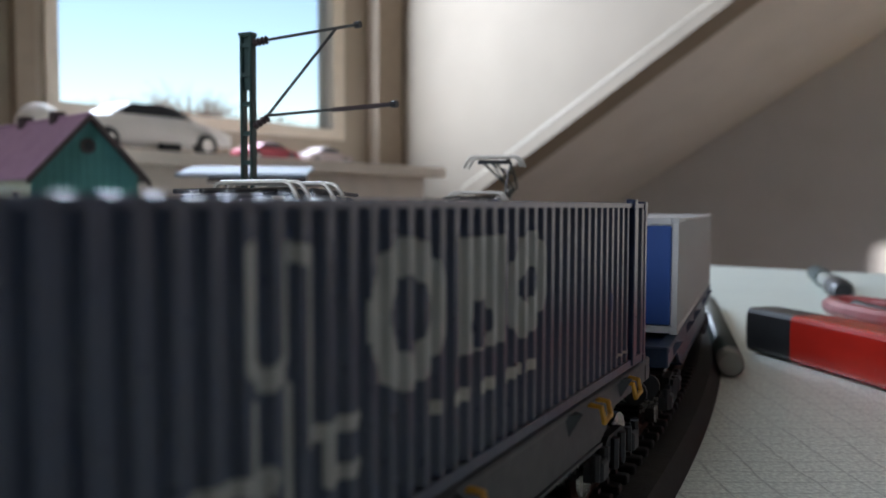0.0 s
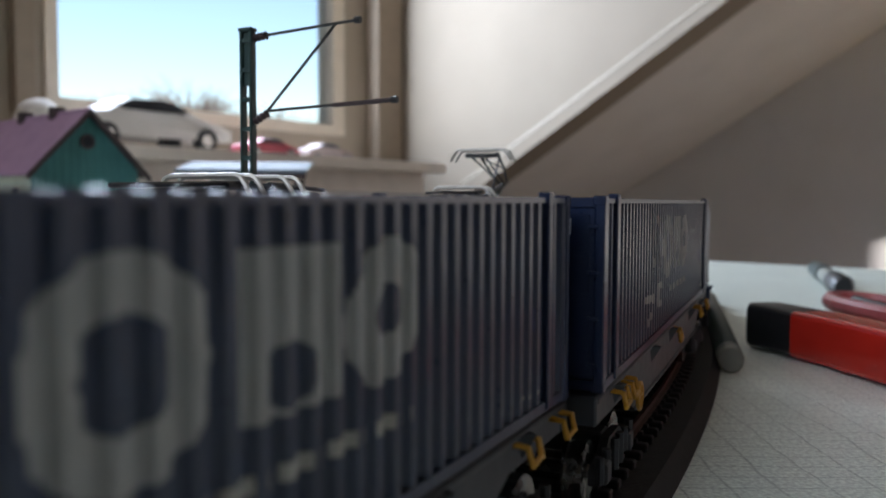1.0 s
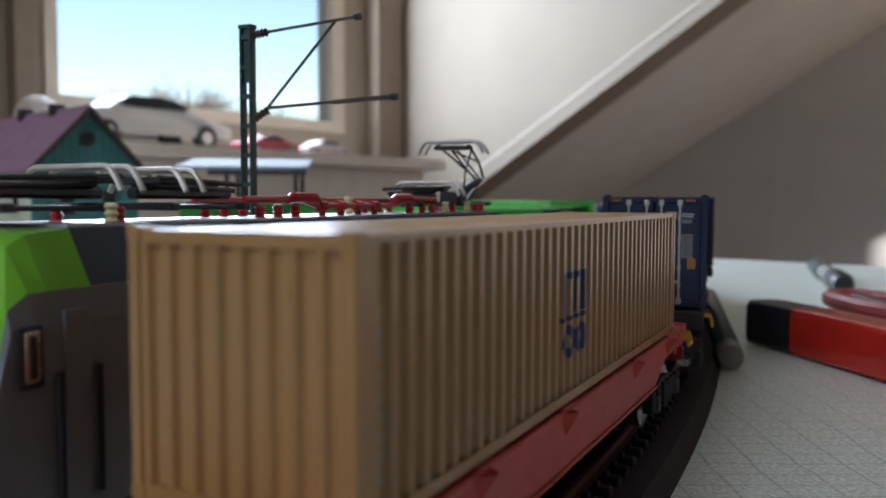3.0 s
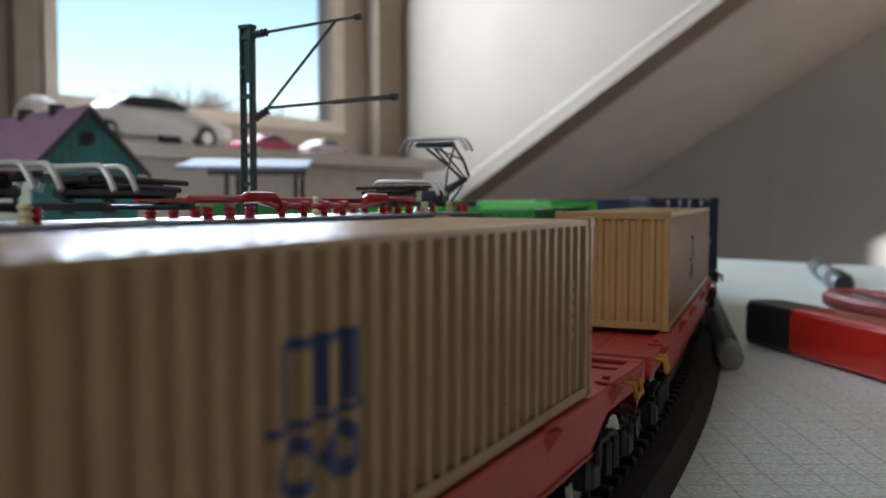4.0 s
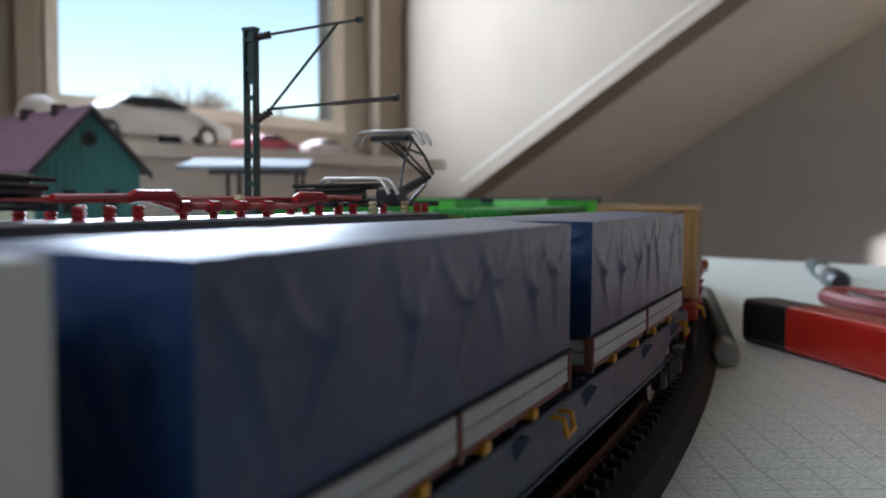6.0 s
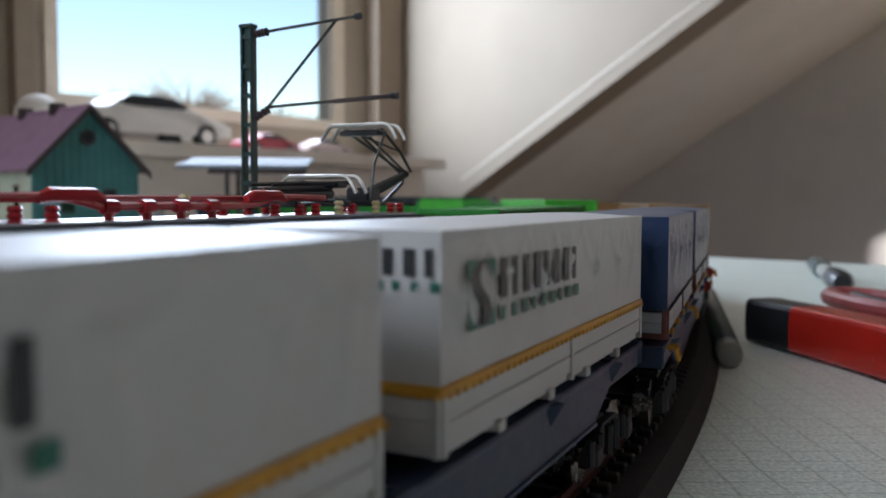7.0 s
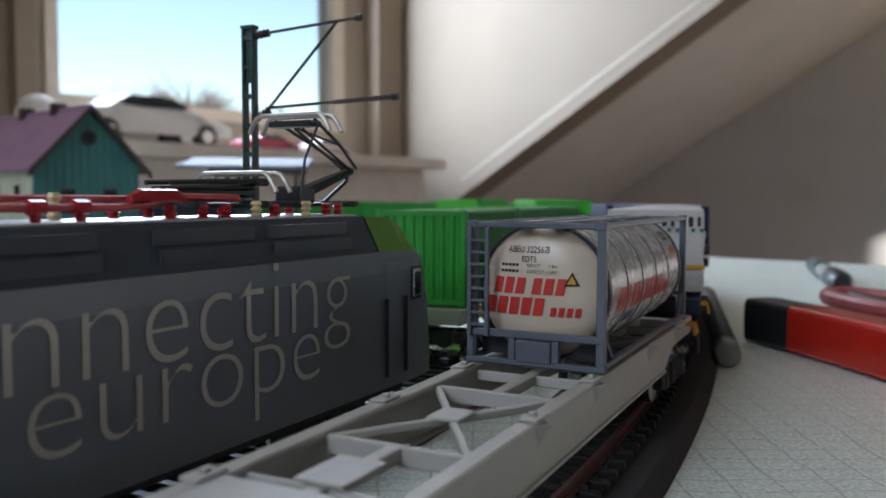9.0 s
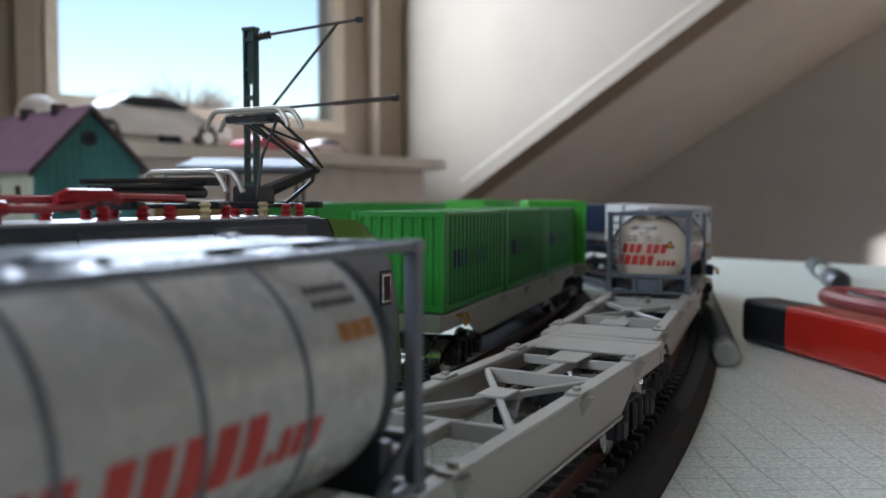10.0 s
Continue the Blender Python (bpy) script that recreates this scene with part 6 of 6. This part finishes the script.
def build_house():
    ang = math.degrees(math.atan2(0.75, 0.66))
    h = thing("model_house", "model station house with teal gable, cream side and mauve roof", "model house", at=pose(-0.267, 0.620, 0, 0, 0, ang))
    # local x along the gable, y along the ridge away from the gable
    W, D, ez, rz = 0.040, 0.26, 0.0845, 0.1270
    g = Shape()
    g.add([(-W, 0, 0), (W, 0, 0), (W, 0, ez), (0, 0, rz - 0.002), (-W, 0, ez), (-W, 0.004, 0), (W, 0.004, 0), (W, 0.004, ez), (0, 0.004, rz - 0.002), (-W, 0.004, ez)],
          [(0, 1, 2, 3, 4), (9, 8, 7, 6, 5), (0, 5, 6, 1), (1, 6, 7, 2), (2, 7, 8, 3), (3, 8, 9, 4), (4, 9, 5, 0)])
    part("gable_wall", g, M["teal_wall"], h, "teal boarded gable wall")
    for i in range(13):
        x = -W + 0.003 + i * (2 * W - 0.006) / 12
        zt = rz - 0.0045 - abs(x) * (rz - ez) / W
        part("board", Shape().box(x - 0.0003, x + 0.0003, -0.0006, 0.0, 0.0, zt), M["teal_wall"], h)
    for sx in (-1, 1):
        w = Shape()
        x0, x1 = sorted((sx * W, sx * (W - 0.003)))
        w.box(x0, x1, 0.0041, D, 0, ez)
        wall = part("side_wall", w, M["cream_wall"], h, "cream plastered side wall")
        if sx < 0:
            for i in range(6):
                y = 0.022 + i * 0.038
                win = part("window", Shape().soft_box(-W - 0.0012, -W + 0.001, y, y + 0.012, 0.048, 0.070, 0.0003), M["frame_white"], wall)
                part("window_pane", Shape().box(-W - 0.0016, -W - 0.0011, y + 0.0015, y + 0.0105, 0.0495, 0.0685), M["glass_dark"], win)
        roof = part("roof", Shape().add([(0, -0.005, rz - 0.001), (sx * (W + 0.005), -0.005, ez - 0.0065), (sx * (W + 0.005), D + 0.005, ez - 0.0065), (0, D + 0.005, rz - 0.001)], [(0, 1, 2, 3)]), M["dark_wood"], h, "mauve tiled roof")
        n = 14
        k = (rz - ez) / W
        for i in range(n):
            u0, u1 = i / n, (i + 1) / n
            over = 0.006
            xa, xb = (W + over) * u0, (W + over) * u1
            za, zb = rz - k * xa, rz - k * xb
            lift = 0.0012
            pts = [(sx * xa, -0.006, za + lift), (sx * xb, -0.006, zb + lift + 0.0007), (sx * xb, D + 0.006, zb + lift + 0.0007), (sx * xa, D + 0.006, za + lift),
                   (sx * xa, -0.006, za), (sx * xb, -0.006, zb), (sx * xb, D + 0.006, zb), (sx * xa, D + 0.006, za)]
            part("tile_course", Shape().add(pts, [(0, 1, 2, 3), (7, 6, 5, 4), (0, 4, 5, 1), (1, 5, 6, 2), (2, 6, 7, 3), (3, 7, 4, 0)]), M["mauve_roof"], roof)
        v = Shape()
        v.add([(0, -0.008, rz + 0.002), (sx * (W + 0.007), -0.008, rz + 0.002 - k * (W + 0.007)), (sx * (W + 0.007), -0.008, rz - 0.003 - k * (W + 0.007)), (0, -0.008, rz - 0.003),
               (0, -0.0062, rz + 0.002), (sx * (W + 0.007), -0.0062, rz + 0.002 - k * (W + 0.007)), (sx * (W + 0.007), -0.0062, rz - 0.003 - k * (W + 0.007)), (0, -0.0062, rz - 0.003)],
              [(0, 1, 2, 3), (7, 6, 5, 4), (0, 4, 5, 1), (1, 5, 6, 2), (2, 6, 7, 3), (3, 7, 4, 0)])
        part("bargeboard", v, M["dark_wood"], h)
    part("ridge", Shape().tube([(0, -0.007, rz + 0.001), (0, D + 0.006, rz + 0.001)], 0.0016, 8), M["mauve_roof"], h)
    for y in (0.045, 0.105):
        ch = part("chimney", Shape().soft_box(-0.005, 0.005, y, y + 0.009, rz - 0.004, rz + 0.0065, 0.0005), M["dark_wood"], h)
    for x in (-0.016, 0.016):
        gw = part("window", Shape().soft_box(x - 0.0052, x + 0.0052, -0.0014, 0.001, 0.048, 0.066, 0.0003), M["dark_wood"], h)
        part("window_pane", Shape().box(x - 0.0040, x + 0.0040, -0.0018, -0.0013, 0.0495, 0.0645), M["glass_dark"], gw)
    rw = part("round_window", Shape().tube([(0, -0.0016, 0.1045), (0, 0.001, 0.1045)], 0.0058, 20), M["dark_wood"], h)
    part("window_pane", Shape().tube([(0, -0.0020, 0.1045), (0, -0.0015, 0.1045)], 0.0040, 20), M["glass_dark"], rw)


def build_canopy():
    """The platform shelter behind the mast: a pale roof on dark posts."""
    c = thing("platform_shelter", "model platform shelter with a pale blue roof on dark posts", "model shelter", at=pose(-0.178, 0.755, 0, 0, 0, 4))
    part("roof", Shape().soft_box(-0.058, 0.056, -0.035, 0.035, -0.0015, 0.0015, 0.0006, pose(0, 0, 0.0915, 8, 0, 0)), M["shelter_roof"], c, "pale blue sloping roof")
    part("fascia", Shape().box(-0.030, 0.0555, -0.0345, -0.0325, 0.0805, 0.0850), M["dark_wood"], c)
    for x in (-0.014, 0.046):
        part("post", Shape().soft_box(x - 0.0018, x + 0.0018, -0.0320, -0.0285, 0.0004, 0.0858, 0.0003), M["dark_wood"], c)
        part("post", Shape().soft_box(x - 0.0018, x + 0.0018, 0.0250, 0.0285, 0.0004, 0.0940, 0.0003), M["dark_wood"], c)
    part("platform", Shape().soft_box(-0.060, 0.060, -0.036, 0.033, 0.00005, 0.0004, 0.0001), M["drop_grey"], c)


def build_pen():
    a, b = Vector((0.1015, 0.2870, 0.0048)), Vector((0.158, 0.490, 0.0048))
    p = thing("pen", "grey-green round barrel lying on the foam sheet", "pen")
    d = (b - a).normalized()
    part("barrel", Shape().tube([a + d * 0.012, a + d * 0.0121, b - d * 0.02, b], 0.0046, 20, [0.0043, 0.0046, 0.0046, 0.0030]), M["pen"], p, smooth=True)
    part("ferrule", Shape().tube([a + d * 0.006, a + d * 0.012], 0.0047, 20), M["pen"], p)
    part("end_cap", Shape().tube([a, a + d * 0.0008, a + d * 0.006], 0.0046, 20, [0.0040, 0.0046, 0.0046]), M["pen_end"], p, "pale round end cap")


def build_tool():
    """A red and black hand tool lying on the table."""
    t = thing("hand_tool", "glossy red hand tool with a black end lying on the table", "hand tool", at=pose(0.1335, 0.3420, 0.0, 0, 0, -84))
    H = 0.0190

    def bar(x0, x1, w, mat, name, label="", z0=0.0006, top=H, sag=0.0):
        rows = []
        n = 14
        for i in range(n + 1):
            x = x0 + (x1 - x0) * i / n
            bow = sag * math.sin(math.pi * (x / 0.19)) if 0 < x < 0.19 else 0
            prof = []
            for k in range(17):
                q = 2 * math.pi * k / 16
                cy, cz = math.cos(q), math.sin(q)
                e = 0.28
                sy = math.copysign(abs(cy) ** e, cy)
                sz = math.copysign(abs(cz) ** e, cz)
                end = 1.0
                if i == 0 and x0 == 0:
                    end = 0.86
                prof.append((x, bow + sy * w / 2 * end, z0 + (top - z0) / 2 + sz * (top - z0) / 2 * end))
            rows.append(prof)
        s = Shape().grid(rows)
        s.add(rows[0], [tuple(range(16))])
        s.add(rows[-1], [tuple(range(16))])
        return part(name, s, mat, t, label, smooth=False)

    bar(0.0, 0.029, 0.016, M["black"], "black_end", "matt black end piece", sag=0.010)
    bar(0.0292, 0.185, 0.017, M["red_paint"], "red_grip", "glossy red grip", sag=0.010)
    for y, z in ((0.046, 0.0172), (0.058, 0.0160)):
        ring = [(0.022 + 0.042 * math.cos(q * math.pi / 12), y + 0.014 * math.sin(q * math.pi / 12), z) for q in range(25)]
        part("loop_handle", Shape().tube(ring, 0.0038, 10), M["pink_print"] if y < 0.05 else M["black"], t)
    part("block", Shape().soft_box(-0.012, 0.070, 0.034, 0.070, 0.0008, 0.0135, 0.003), M["black"], t)
    k = thing("small_tool", "slim black and grey hand tool lying beyond the red one", "hand tool", at=pose(0.2620, 0.5480, 0.0, 0, 0, -108.6))
    part("sleeve", Shape().tube([(0, 0, 0.0078), (0.034, 0, 0.0078), (0.040, 0, 0.0078)], 0.0072, 16, [0.0072, 0.0074, 0.0050]), M["black"], k)
    part("shaft", Shape().tube([(-0.060, 0, 0.0078), (0, 0, 0.0078)], 0.0055, 14), M["pen_end"], k)
    part("tip", Shape().tube([(-0.125, 0, 0.0078), (-0.118, 0, 0.0078), (-0.060, 0, 0.0078)], 0.006, 14, [0.0045, 0.0062, 0.0066]), M["pen"], k)


def build_model_car(a, b, length, mat, label, turn=90.0):
    L = length
    p = room(a, b, 0.157)
    c = thing("model_car", label, "model car", "model cars on the sill", at=pose(p.x, p.y, p.z, 0, 0, ROOM_TURN + turn))
    wdt, ht = L * 0.40, L * 0.29
    prof = [(-0.5, 0.10), (-0.5, 0.42), (-0.44, 0.60), (-0.30, 0.66), (-0.16, 0.96), (0.02, 1.0), (0.14, 0.94), (0.27, 0.62), (0.43, 0.50), (0.5, 0.38), (0.5, 0.12)]
    rows = []
    for v in (-1, -0.86, -0.5, 0, 0.5, 0.86, 1):
        rows.append([(x * L * (1 - 0.03 * abs(v)), v * wdt / 2 * (1.0 if z < 0.62 else 1.0 - 0.24 * (z - 0.62) / 0.38), ht * (0.12 + 0.88 * z * (1 - 0.05 * abs(v) ** 3))) for x, z in prof])
    s = Shape().grid(rows)
    s.add(rows[0], [tuple(range(len(prof)))])
    s.add(rows[-1], [tuple(range(len(prof)))])
    body = part("body", s, mat, c)
    gl = Shape()
    for v in (-1, 1):
        y = v * wdt / 2 * 0.93
        gl.add([(-0.27 * L, y, ht * 0.72), (-0.15 * L, y * 0.9, ht * 0.93), (0.03 * L, y * 0.9, ht * 0.96), (0.13 * L, y * 0.92, ht * 0.90), (0.23 * L, y, ht * 0.72)], [(0, 1, 2, 3, 4)])
    part("side_glass", gl, M["glass_dark"], body)
    for x in (-0.31, 0.31):
        for v in (-1, 1):
            w = part("wheel", Shape().tube([(x * L, v * wdt * 0.40, ht * 0.22), (x * L, v * wdt * 0.52, ht * 0.22)], ht * 0.235, 20), M["black"], c)
            part("rim", Shape().tube([(x * L, v * wdt * 0.51, ht * 0.22), (x * L, v * wdt * 0.53, ht * 0.22)], ht * 0.13, 14), M["steel"], w)
    return c


def build_sill_things():
    build_model_car(WIN_A + 0.15, 0.875, 0.335, M["car_white"], "white model car standing on the window sill")
    build_model_car(WIN_A + 0.15, 1.18, 0.15, M["car_red"], "dark red model car standing on the window sill")
    build_model_car(WIN_A + 0.13, 1.37, 0.15, M["car_pale"], "pale model car standing on the window sill")
    p = room(WIN_A + 0.21, 0.655, 0.157)
    t = thing("plush_ball", "pale soft round ornament on the window sill", "ornament", at=Matrix.Translation(p))
    rows = []
    for i in range(11):
        f = math.pi * i / 10
        rows.append([(0.036 * math.sin(f) * math.cos(q * math.pi / 8) * (1 + 0.05 * math.sin(q * 3)), 0.036 * math.sin(f) * math.sin(q * math.pi / 8), 0.037 + 0.037 * math.cos(f)) for q in range(17)])
    part("body", Shape().grid(rows), M["lace"], t, smooth=True)


build_room()
build_outside()
build_table()
build_train()
build_inner_train()
build_mast()
build_house()
build_canopy()
build_pen()
build_tool()
build_sill_things()
build_track("track_outer", 0.0, "dark model railway track on a black foam bed, outer curve")
build_track("track_inner", -GAUGE_APART, "dark model railway track on a black foam bed, inner curve")


def motions():
    """The container train rolls away round the bend; the locomotive and its boxes creep nearer."""
    for ob, at in MOVERS:
        walk(ob, [(t, at(t)) for t in TIMES])


motions()
